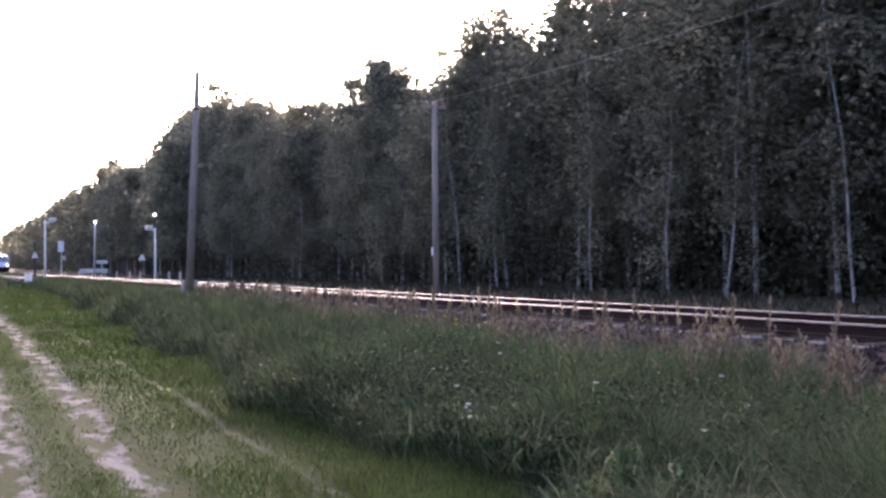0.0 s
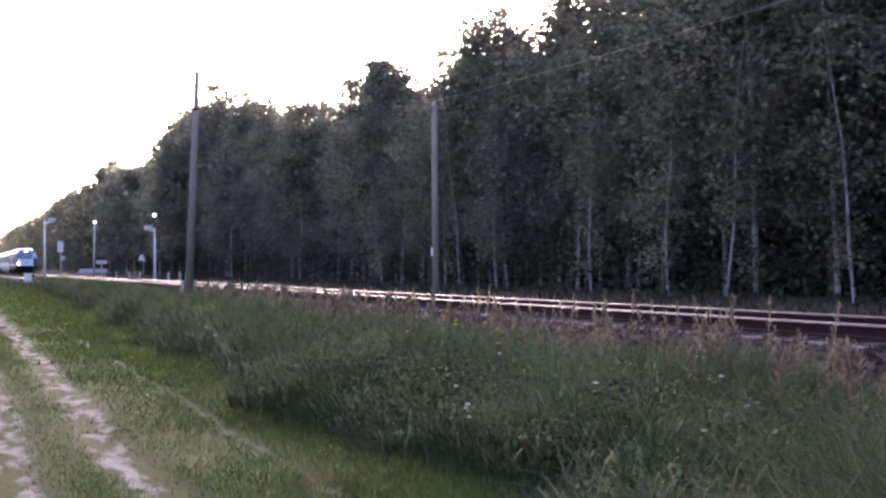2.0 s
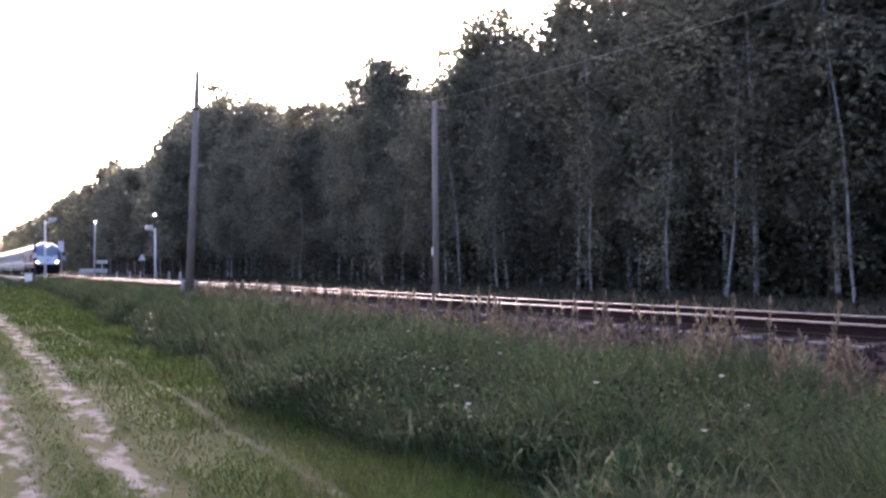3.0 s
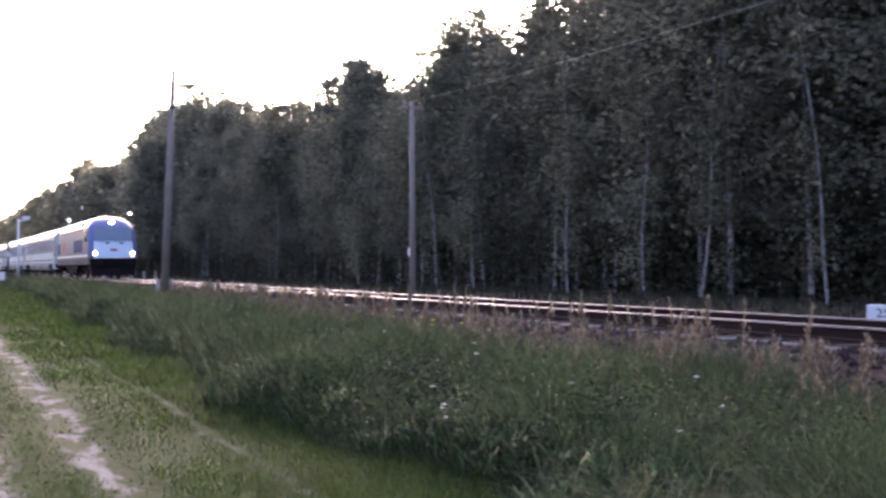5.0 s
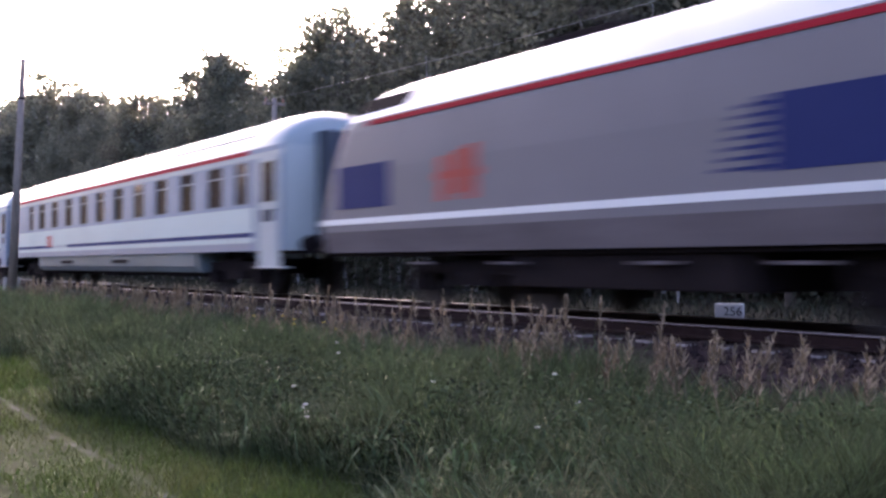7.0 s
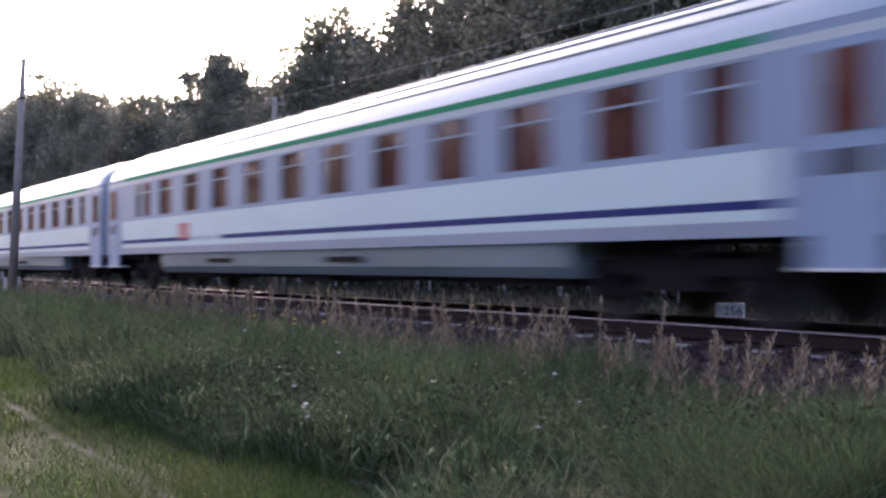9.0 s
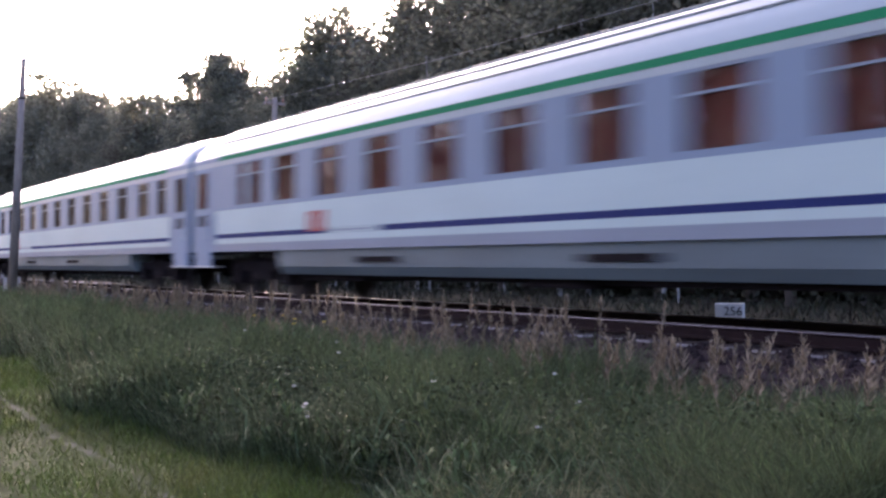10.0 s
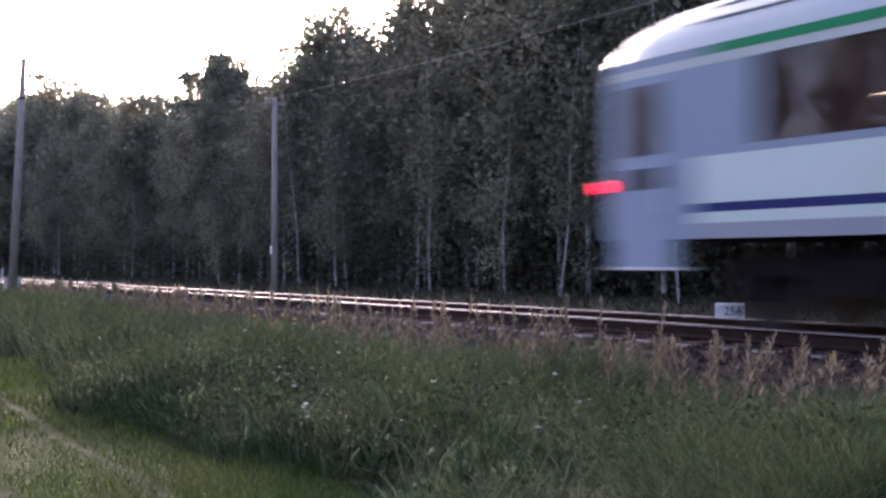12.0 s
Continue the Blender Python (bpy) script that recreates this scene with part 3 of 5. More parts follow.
def build_grass():
    x, y = scatter(300000, -3.2, -75, 2.6, 8.3, 2.2)
    e = bank_edge(x)
    keep = (y > e) & (x < -0.55 * y + 0.2)
    x, y, e = x[keep], y[keep], e[keep]
    h = (0.32 + 0.56 * smooth01(0, 0.8, y - e)) * (0.5 + 0.85 * fbm(x, y, 1.7, 3)) * (0.55 + 0.75 * rng.random(len(x)) ** 1.3)
    h *= 1 - 0.5 * smooth01(5.4, 7.4, y)
    top = np.interp(y, [2.9, 3.5, 4, 5, 6, 7, 8], [-0.20, 0.05, 0.07, 0.03, -0.08, -0.28, -0.45]) + 0.55 * (fbm(x, y, 2.4, 13) - 0.55) + 0.14 * smooth01(12, 26, -x)
    h = np.minimum(h, (top + 0.78) * (0.72 + 0.4 * rng.random(len(x))))
    for hx, hy, hr in ((-4.9, 3.9, 0.4), (-5.8, 3.45, 0.34), (-8.6, 4.2, 0.4), (-6.6, 4.9, 0.4), (-7.6, 3.75, 0.36), (-10.4, 4.3, 0.42), (-5.6, 4.6, 0.3), (-12.8, 4.6, 0.45)):
        h *= 1 - 0.62 * np.exp(-(((x - hx) / 1.4) ** 2 + (y - hy) ** 2) / hr ** 2)      # hollows
    h = np.maximum(h * (1 - 0.22 * smooth01(-7.5, -4.5, x)), 0.06)
    keep = rng.random(len(x)) < 1 - 0.9 * smooth01(6.5, 7.9, y)
    x, y, h = x[keep], y[keep], h[keep]
    far = np.clip(np.hypot(x, y) / 12, 1, 4)
    w = (0.005 + 0.009 * rng.random(len(x)) ** 2) * far
    blades("tall_grass", np.stack([x, y, ground_z(x, y) - 0.01], -1), h, w, 0.2 + 1.15 * rng.random(len(x)) ** 1.4, M["grass"],
           "tall unmown green grass on the railway bank", "grass")
    # pale arching blades and dry straw among the green
    n = 11000
    x, y = scatter(n, -3.6, -40, 2.9, 7.2, 1.9)
    k = (y > bank_edge(x) + 0.1) & (rng.random(n) < 0.2 + fbm(x, y, 2.3, 77))
    x, y = x[k], y[k]
    blades("dry_grass", np.stack([x, y, ground_z(x, y)], -1), 0.3 + 0.35 * rng.random(len(x)), (0.005 + 0.005 * rng.random(len(x))) * np.clip(np.hypot(x, y) / 12, 1, 4),
           0.2 + 1.0 * rng.random(len(x)), M["straw"], "pale dry blades among the tall grass", "grass")
    # dark leafy stalks that fill the hollows
    n = 34000
    x, y = scatter(n, -3.6, -40, 2.9, 6.4, 1.9)
    k = (y > bank_edge(x) + 0.05) & (rng.random(n) < 1.6 * (fbm(x, y, 1.3, 91) - 0.28))
    x, y = x[k], y[k]
    hh = (0.12 + 0.55 * rng.random(len(x))) * (0.4 + 0.6 * smooth01(0, 0.8, y - bank_edge(x))) * (1 - 0.6 * smooth01(4.9, 6.6, y))
    P = np.stack([x, y, ground_z(x, y) + hh], -1)
    tagged(ob_of("small_herbs", fast_mesh("small_herbs", leaf_quads(P, 0.034, 93) , np.arange(len(P) * 4).reshape(-1, 4)), M["herb"]), "small dark leaves of herbs in the tall grass", "herbs", kind="stuff")
    # dense dark leaves added along the foot of the bank to deepen its shade
    n = 60000
    x, y = scatter(n, -6.0, -30, 2.9, 4.9, 1.5)
    k = (y > bank_edge(x) + 0.02) & (y < bank_edge(x) + 1.15) & (rng.random(n) < 2.4 * (fbm(x, y, 1.6, 61) - 0.30))
    x, y = x[k], y[k]
    hh = (0.05 + 0.52 * rng.random(len(x))) * (0.35 + 0.75 * smooth01(0, 0.6, y - bank_edge(x)))
    P = np.stack([x, y, ground_z(x, y) + hh], -1)
    tagged(ob_of("nettles", fast_mesh("nettles", leaf_quads(P, 0.036, 63), np.arange(len(P) * 4).reshape(-1, 4)), M["bank_shade"]), "dense leaves coloured dark for the shade at the foot of the grass bank", "nettles", kind="stuff")
    # thinner growth on the stretch beside and behind the camera
    n = 16000
    x = -3 + 26 * rng.random(n)
    y = 2.9 + 4.2 * rng.random(n)
    blades("tall_grass", np.stack([x, y, ground_z(x, y) - 0.01], -1), 0.25 + 0.4 * rng.random(n), 0.012 + 0.012 * rng.random(n), 0.2 + rng.random(n), M["grass"],
           "tall unmown green grass farther along the bank", "grass")
    # short turf of the road and its verge
    x, y = scatter(340000, -4.5, -80, -2.5, 4.6, 2.2)
    rut = np.minimum(np.abs(y - 1.22 + 0.08 * np.sin(x * 1.1)) / 0.26, np.abs(y - 0.36) / 0.3)
    rut = np.minimum(rut, np.abs(y - 2.30) / 0.05)
    keep = (y < bank_edge(x) + 0.3) & (rng.random(len(x)) < np.clip(rut - 0.25, 0.06, 1)) & (rng.random(len(x)) < 0.35 + 0.65 * fbm(x, y, 2.1, 9))
    x, y = x[keep], y[keep]
    hh = (0.035 + 0.07 * rng.random(len(x))) * (0.55 + 1.1 * smooth01(1.4, 3.0, y)) * (0.6 + 0.8 * fbm(x, y, 1.2, 5))
    far = np.clip(np.hypot(x, y) / 9, 1, 5)
    blades("short_grass", np.stack([x, y, ground_z(x, y) - 0.004], -1), hh, (0.004 + 0.004 * rng.random(len(x))) * far, 0.3 + 0.8 * rng.random(len(x)), M["lawn"],
           "short trodden green grass between sandy ruts", "grass")
    n = 60000
    x, y = -4.5 + 16 * rng.random(n), -6 + 9.3 * rng.random(n)
    keep = np.minimum(np.abs(y - 1.22) / 0.26, np.abs(y - 0.36) / 0.3) > 0.2 + 0.8 * rng.random(n)
    x, y = x[keep], y[keep]
    blades("short_grass", np.stack([x, y, ground_z(x, y) - 0.004], -1), 0.04 + 0.09 * rng.random(len(x)), 0.006 + 0.005 * rng.random(len(x)), 0.3 + 0.8 * rng.random(len(x)), M["lawn"],
           "short trodden green grass beside the sandy ruts", "grass")
    # far meadow along the road
    x, y = scatter(30000, -75, -260, -8, 8.5, 1.4)
    h = 0.12 + 0.3 * rng.random(len(x)) * smooth01(2, 6, y)
    blades("distant_grass", np.stack([x, y, ground_z(x, y)], -1), h, 0.05 + 0.05 * rng.random(len(x)), 0.4 + 0.5 * rng.random(len(x)), M["grass"],
           "distant grass along the railway and the road", "grass")
    # low growth across the track, coloured near-black for the shade beyond the train
    x, y = scatter(6000, -8, -110, 16.5, 22, 1.5)
    h = (0.12 + 0.3 * rng.random(len(x))) * (0.5 + 0.8 * fbm(x, y, 0.9, 31))
    blades("undergrowth", np.stack([x, y, ground_z(x, y)], -1), h, 0.02 + 0.03 * rng.random(len(x)), 0.4 + 0.6 * rng.random(len(x)), M["shaded_growth"],
           "sparse rough grass and ferns before the wood", "undergrowth")


def build_tussocks():
    """Tufts of long arching blades, each a ribbon of six segments that bends over at its end."""
    V, Q = [], []
    u = np.linspace(0, 1, 7)
    for i in range(120):
        cx = -4.3 - 12 * rng.random() ** 1.7
        cy = float(bank_edge(np.array(cx))) + 0.1 + 2.6 * rng.random()
        for _ in range(int(6 + 12 * rng.random())):
            a = rng.random() * 6.283
            ln, w = 0.45 + 0.4 * rng.random(), 0.006 + 0.007 * rng.random()
            over = 0.5 + 0.9 * rng.random()
            out = ln * (0.18 * u + 0.5 * over * u ** 2.2)
            up = ln * (u - 0.62 * over * u ** 2.6)
            px, py = cx + 0.05 * rng.standard_normal(), cy + 0.05 * rng.standard_normal()
            g = float(ground_z(px, py))
            half = w * (1.05 - u ** 2)
            base = len(V)
            for o, z, k in zip(out, up, half):
                x, y = px + math.cos(a) * o, py + math.sin(a) * o
                V += [(x - math.sin(a) * k, y + math.cos(a) * k, g + z), (x + math.sin(a) * k, y - math.cos(a) * k, g + z)]
            Q += [(base + 2 * m, base + 2 * m + 1, base + 2 * m + 3, base + 2 * m + 2) for m in range(6)]
    tagged(ob_of("grass_tussocks", fast_mesh("grass_tussocks", np.array(V), Q, smooth=True), M["tuft"]), "tufts of long arching grass blades on the bank", "grass", kind="stuff")


def build_panicles():
    """Flowering grass stalks with feathery heads along the ballast."""
    n = 900
    x, y = scatter(n, -4.2, -32, 5.8, 7.6, 1.25)
    clump = fbm(x, y, 1.5, 17)
    keep = (rng.random(n) < 2.2 * (clump - 0.2) * (1 - 0.55 * smooth01(-7.5, -5.0, x))) & (x < -0.6 * y)
    x, y = x[keep], y[keep]
    n = len(x)
    h = (0.44 + 0.48 * rng.random(n)) * (0.75 + 0.4 * fbm(x, y, 0.8, 21))
    base = np.stack([x, y, ground_z(x, y)], -1)
    top = base + np.stack([0.05 + 0.17 * rng.standard_normal(n), 0.15 * rng.standard_normal(n), h], -1)
    V, Q, T = [], [], []
    c = 0
    for i in range(n):
        d = top[i] - base[i]
        sc = max(1.0, math.hypot(x[i], y[i]) / 12)
        a = rng.random() * 6.28
        wv = np.array([math.cos(a), math.sin(a), 0]) * 0.0045 * sc
        V += [base[i] - wv, base[i] + wv, top[i] + wv * 0.6, top[i] - wv * 0.6]
        Q.append([c, c + 1, c + 2, c + 3]); c += 4
        for _ in range(30):
            u = 0.68 + 0.34 * rng.random()
            p = base[i] + d * u
            g = rng.random() * 6.28
            ln = (0.045 + 0.05 * rng.random()) * (1.25 - u) * 2.6
            o = np.array([math.cos(g) * 0.7, math.sin(g) * 0.7, 0.8]) * ln
            s_ = np.array([-math.sin(g), math.cos(g), 0]) * 0.011 * sc
            V += [p - s_, p + s_, p + o]
            T.append([c, c + 1, c + 2]); c += 3
    tagged(ob_of("seeding_grass", fast_mesh("seeding_grass", np.array(V), Q, T), M["seed"]), "dry beige seeding grass stalks beside the ballast", "grass", kind="stuff")


def leaf_plant(seed, material, nleaf=34, r=0.07, h=0.40):
    rr = random.Random(seed)
    V, Q = [], []
    for i in range(nleaf):
        a, up = rr.random() * 6.28, 0.25 + 0.75 * rr.random()
        ln, wd = r * (0.6 + 0.6 * rr.random()), 0.010 + 0.010 * rr.random()
        d = Vector((math.cos(a), math.sin(a), 0))
        s = Vector((-math.sin(a), math.cos(a), 0)) * wd
        p0 = d * 0.02 + Vector((0, 0, h * up))
        p1, p2 = p0 + d * ln * 0.55 + Vector((0, 0, 0.03)), p0 + d * ln + Vector((0, 0, -0.02))
        k = len(V)
        V += [p0 - s * 0.3, p0 + s * 0.3, p1 + s, p1 - s, p2 + s * 0.15, p2 - s * 0.15]
        Q += [[k, k + 1, k + 2, k + 3], [k + 3, k + 2, k + 4, k + 5]]
    return V, Q


def build_weeds():
    proto = []
    for s in range(4):
        V, Q = leaf_plant(s, None)
        w = thing("weed_plant", pose(0, 0, 0), "broad-leaved green weed in the tall grass", "weed", "weeds in the grass")
        ob_of("foliage", fast_mesh("foliage", [tuple(v) for v in V], Q), M["weed"], w)
        part("stem", rod((0, 0, 0), (0.01, 0, 0.42), 0.006, 0.004, 6), M["weed"], w)
        proto.append(w)
    for i in range(110):
        x = -4.6 - 12 * rng.random() ** 1.7
        y = bank_edge(x) + 0.05 + 1.6 * rng.random() ** 1.5
        m = pose(x, y, float(ground_z(x, y)), 0, 0, 360 * rng.random()) @ Matrix.Scale(0.7 + 0.5 * rng.random(), 4)
        if i < 4:
            proto[i].matrix_basis = m
        else:
            copy_thing(proto[i % 4], m)


def flower(name, x, y, z, r, kind, label, n=7, heads=1):
    g = float(ground_z(x, y))
    f = thing(name, pose(x, y, g), label, "flower", "flowers in the grass")
    part("stem", rod((0, 0, 0), (0, 0, z - g), 0.006, 0.004, 6), M["weed"], f)
    for k in range(heads):
        b = bmesh.new()
        ox, oz = (0, 0) if k == 0 else (0.045 * math.cos(2.4 * k), -0.03 * k)
        for i in range(n):
            a = 6.283 * i / n
            ball((ox + math.cos(a) * r * 0.6, math.sin(a) * r * 0.6, z - g + oz + 0.15 * r * math.sin(3 * a)), r * 0.5, b, (1, 1, 0.55), 6)
        part("flower_head", b, M[kind], f)
    return f


# ---------------------------------------------------------------- trees
def leaf_quads(P, size, seed, up=0.3):
    """Leaf sprays: small bent quads round the points P."""
    r = np.random.default_rng(seed)
    n = len(P)
    a = r.standard_normal((n, 3)); a[:, 2] *= 0.7
    a /= np.linalg.norm(a, axis=1)[:, None]
    b = r.standard_normal((n, 3))
    b -= a * np.sum(a * b, 1)[:, None]
    b /= np.linalg.norm(b, axis=1)[:, None]
    s = (size * (0.6 + 0.8 * r.random(n)))[:, None]
    v = np.stack([P - a * s * 0.6, P + b * s * 0.33, P + a * s * 0.6, P - b * s * 0.33], 1)
    return v


def tube(bm, pts, radii, n=8):
    """One skin round a bent line of points."""
    rings = [[bm.verts.new((p.x + r * math.cos(6.2832 * k / n), p.y + r * math.sin(6.2832 * k / n), p.z)) for k in range(n)] for p, r in zip(pts, radii)]
    for a, b in zip(rings, rings[1:]):
        for k in range(n):
            bm.faces.new((a[k], a[(k + 1) % n], b[(k + 1) % n], b[k]))
    bm.faces.new(rings[-1])
    return bm


def make_tree(name, seed, h, kind, far=False, airy=False):
    """Tapered trunk, limbs, and a crown of many leaf sprays in uneven clumps. Built at the origin."""
    r = np.random.default_rng(seed)
    t = thing(name, pose(0, 0, 0), dict(birch="slender pale-trunked birch with drooping green crown", broad="dark leafy tree at the edge of the wood",
                                        pine="tall dark pine with ragged crown")[kind], "tree", "trees of the wood")
    lean = r.standard_normal(2) * 0.25
    rad = dict(birch=0.08, broad=0.12, pine=0.14)[kind] * h / 13
    bm = bmesh.new()
    pts = []
    for i in range(9):
        u = i / 8
        pts.append(Vector((lean[0] * u + 0.10 * math.sin(3.1 * u + seed), lean[1] * u + 0.10 * math.sin(2.3 * u + 2 * seed), h * 0.97 * u)))
    tube(bm, pts, [rad * (1 - 0.95 * i / 8) + 0.012 for i in range(9)])
    part("trunk", bm, M["birch" if kind == "birch" else "bark"], t, smooth=True)
    lo = dict(birch=0.18, broad=0.13, pine=0.3)[kind]
    nb = dict(birch=46, broad=54, pine=44)[kind]
    bl = bmesh.new()
    C = []
    for i in range(nb):
        u = lo + (1 - lo) * (i + r.random()) / nb
        w = dict(birch=2.3, broad=3.0, pine=1.9)[kind] * h / 13
        if kind == "pine":
            reach = w * (1.05 - 0.75 * (u - lo) / (1 - lo)) * (0.45 + 0.75 * r.random())
        else:
            reach = w * math.sin(math.pi * min(1, (0.16 + 0.84 * (u - lo) / (1 - lo)))) ** 0.6 * (0.35 + 0.8 * r.random()) + 0.15
        a = r.random() * 6.283
        k = min(7, int(u * 8)); f = u * 8 - k
        p = pts[k].lerp(pts[k + 1], min(1, f))
        rise = dict(birch=0.45, broad=0.45, pine=0.12)[kind] * reach
        q = p + Vector((math.cos(a) * reach, math.sin(a) * reach, rise + 0.2 * r.standard_normal()))
        rod(p, q, 0.022 * (1.3 - u) * h / 13 + 0.006, 0.006, 4, bl)
        m = dict(birch=3, broad=3, pine=3)[kind]
        for j in range(m):
            s = 0.35 + 0.7 * (j + r.random()) / m
            c = p.lerp(q, s)
            n = int((26 if far else 22 if airy else 60) * (0.5 + r.random()))
            sp = np.array((0.42, 0.42, 0.36 if kind != "pine" else 0.2)) * (0.7 + 0.6 * r.random()) * (h / 13) ** 0.5
            pp = np.array(c) + r.standard_normal((n, 3)) * sp
            if kind == "birch":
                pp[:, 2] -= 0.25 * np.abs(r.standard_normal(n))
            C.append(pp)
    part("branchwork", bl, M["bark"], t)
    P = np.concatenate(C)
    P = P[P[:, 2] > 0.3]
    v = leaf_quads(P, dict(birch=0.14, broad=0.155, pine=0.155)[kind] * (2.0 if far else 1.4 if airy else 1), seed)
    ob_of("crown", fast_mesh("crown", v, np.arange(len(P) * 4).reshape(-1, 4)), M[dict(birch="leaf", broad="leaf2", pine="needle")[kind]], t)
    return t


def wood_height(x, y=25.0):
    """Height of a tree at (x, y) whose top reaches the wood's skyline, as the road sees it."""
    top = float(np.interp(-x * 25.0 / y, [0, 20, 30, 35, 37, 40, 43, 45, 50, 53, 56, 60, 67, 73, 78, 84, 91, 101, 108, 122, 132, 143, 152, 194, 239, 310, 435, 723],
                          [17.0, 17.0, 16.5, 14.5, 11.8, 12.0, 10.8, 10.0, 11.6, 11.4, 11.3, 11.9, 12.0, 12.0, 13.0, 13.1, 15.0, 16.2, 17.4, 18.2, 17.8, 16.0, 15.0, 18.8, 20.3, 20.0, 20.0, 23.5]))
    return 1.5 + (top - 1.5) * y / 25.0


def far_wood(name, spots, label):
    """Many far trees in one: for each a crown of leaf sprays in uneven clumps, widest below the middle."""
    r = np.random.default_rng(71)
    C = []
    for x, y, h in spots:
        u = 0.06 + 0.92 * r.random(46)
        a = r.random(46) * 6.283
        reach = (0.3 + 0.2 * h * 0.5 * np.sin(np.pi * np.minimum(1, 0.25 + 0.75 * u)) ** 0.7) * (0.35 + 0.75 * r.random(46))
        c = np.stack([x + reach * np.cos(a), y + reach * np.sin(a), u * h - 0.7], -1)
        C.append((c[:, None] + r.standard_normal((46, 12, 3)) * (0.6, 0.6, 0.5)).reshape(-1, 3))
    P = np.concatenate(C)
    tagged(ob_of(name, fast_mesh(name, leaf_quads(P, 0.62, 72), np.arange(len(P) * 4).reshape(-1, 4)), M["bush"]), label, "woods", kind="stuff")


def build_wood():
    protos = [make_tree("birch_tree", 11, 13, "birch"), make_tree("birch_tree", 12, 13, "birch"), make_tree("birch_tree", 13, 13, "birch"),
              make_tree("leafy_tree", 21, 13, "broad"), make_tree("leafy_tree", 22, 13, "broad"), make_tree("leafy_tree", 23, 13, "broad"),
              make_tree("pine_tree", 31, 13, "pine"), make_tree("pine_tree", 32, 13, "pine"),
              make_tree("leafy_tree", 41, 13, "broad", True), make_tree("leafy_tree", 42, 13, "broad", True), make_tree("birch_tree", 43, 13, "birch", True), make_tree("pine_tree", 44, 13, "pine", True),
              make_tree("birch_tree", 51, 13, "birch", airy=True), make_tree("birch_tree", 52, 13, "birch", airy=True)]
    spots = []
    r = random.Random(5)

    def row(x, end, y0, y1, lo, hi, kinds, a, b):
        while x > end:
            y = r.uniform(y0, y1)
            xx = x + r.uniform(-0.8, 0.8)
            spots.append((xx, y, wood_height(xx, y) * r.uniform(lo, hi), r.choice(kinds)))
            x -= r.uniform(a, b) * (1 + max(0, -x - 200) / 260)

    row(-8.0, -112, 22.6, 25.0, 0.66, 0.92, [0, 1, 2, 3, 4, 5, 3, 4, 0], 1.7, 2.6)
    row(-7.0, -112, 26, 30, 0.82, 0.97, [3, 4, 5, 3, 4, 0, 2, 1], 2.0, 3.0)
    row(-10.0, -135, 32, 38, 0.76, 0.92, [8, 9, 8, 9, 10, 11], 2.0, 3.0)
    row(-112.0, -640, 21.5, 24.5, 0.8, 0.96, [8, 9, 8, 9, 10], 2.6, 3.8)
    row(-112.0, -640, 27.5, 31, 0.84, 0.99, [8, 9, 8, 9, 10], 2.8, 4.2)
    row(-72.0, -134, 24, 26, 0.95, 1.06, [12, 13], 2.2, 3.6)      # thin airy crowns over the rest
    # single tall tops
    for x, h, k in ((-107.8, 19.9, 12), (-104.5, 18.8, 13), (-112, 18.8, 12), (-119, 18.9, 13), (-125, 18.4, 10), (-131.5, 18.3, 8), (-144, 16.4, 10), (-98, 16.8, 12), (-94.5, 16.0, 13),
                    (-91, 15.6, 13), (-86, 14.4, 12), (-80.5, 13.9, 13), (-78, 13.6, 2), (-75, 12.9, 1), (-70.4, 14.3, 6), (-69.6, 13.0, 0), (-64.9, 14.4, 7), (-63.3, 14.2, 6), (-61.6, 13.4, 0),
                    (-60.4, 12.8, 7), (-57.3, 11.9, 0), (-53.8, 13.4, 12), (-52.6, 12.2, 13), (-50.0, 14.0, 0), (-48.9, 14.1, 1), (-47.9, 13.9, 2), (-46.4, 12.7, 13), (-51.0, 11.9, 3), (-49.3, 12.8, 4), (-47.6, 12.0, 5), (-66.6, 12.3, 3), (-64.2, 13.0, 4), (-62.2, 12.4, 5), (-40.6, 12.4, 4), (-42.6, 11.6, 3), (-43.4, 11.2, 12),
                    (-41.9, 13.0, 13), (-41.0, 14.4, 12), (-40.0, 13.6, 13), (-38.5, 12.4, 12), (-36.4, 13.4, 0), (-34.2, 14.6, 1), (-204, 19.4, 8), (-187, 18.6, 9)):
        spots.append((x, 25.0 + r.uniform(-0.3, 0.3), h, k))
    used = set()
    for x, y, h, k in spots:
        if x <= -190:
            continue
        s = h / 12.6
        m = pose(x, y, float(ground_z(x, y)) - 0.03, r.uniform(-1.5, 1.5), r.uniform(-1.5, 1.5), r.uniform(0, 360)) @ Matrix.Diagonal((s * r.uniform(0.9, 1.3), s * r.uniform(0.9, 1.3), s, 1))
        if k not in used:
            used.add(k)
            protos[k].matrix_basis = m
        else:
            t = copy_thing(protos[k], Matrix())
            t.matrix_basis = m
    far_wood("distant_wood", [(x, y, h) for x, y, h, k in spots if x <= -190], "distant green trees along the railway")
    # out-of-view tree rows, added so the coach sides and windows mirror something dark
    back, x = [], 60.0
    while x > -850:
        for y0 in (-36, -42):
            back.append((x + r.uniform(-1, 1), y0 - r.uniform(0, 4), r.uniform(14, 17.5)))
        x -= r.uniform(2.8, 4.2) * (1 + max(0, -x - 150) / 300)
    far_wood("opposite_wood", back, "unseen wood behind the road, added to darken the window reflections")
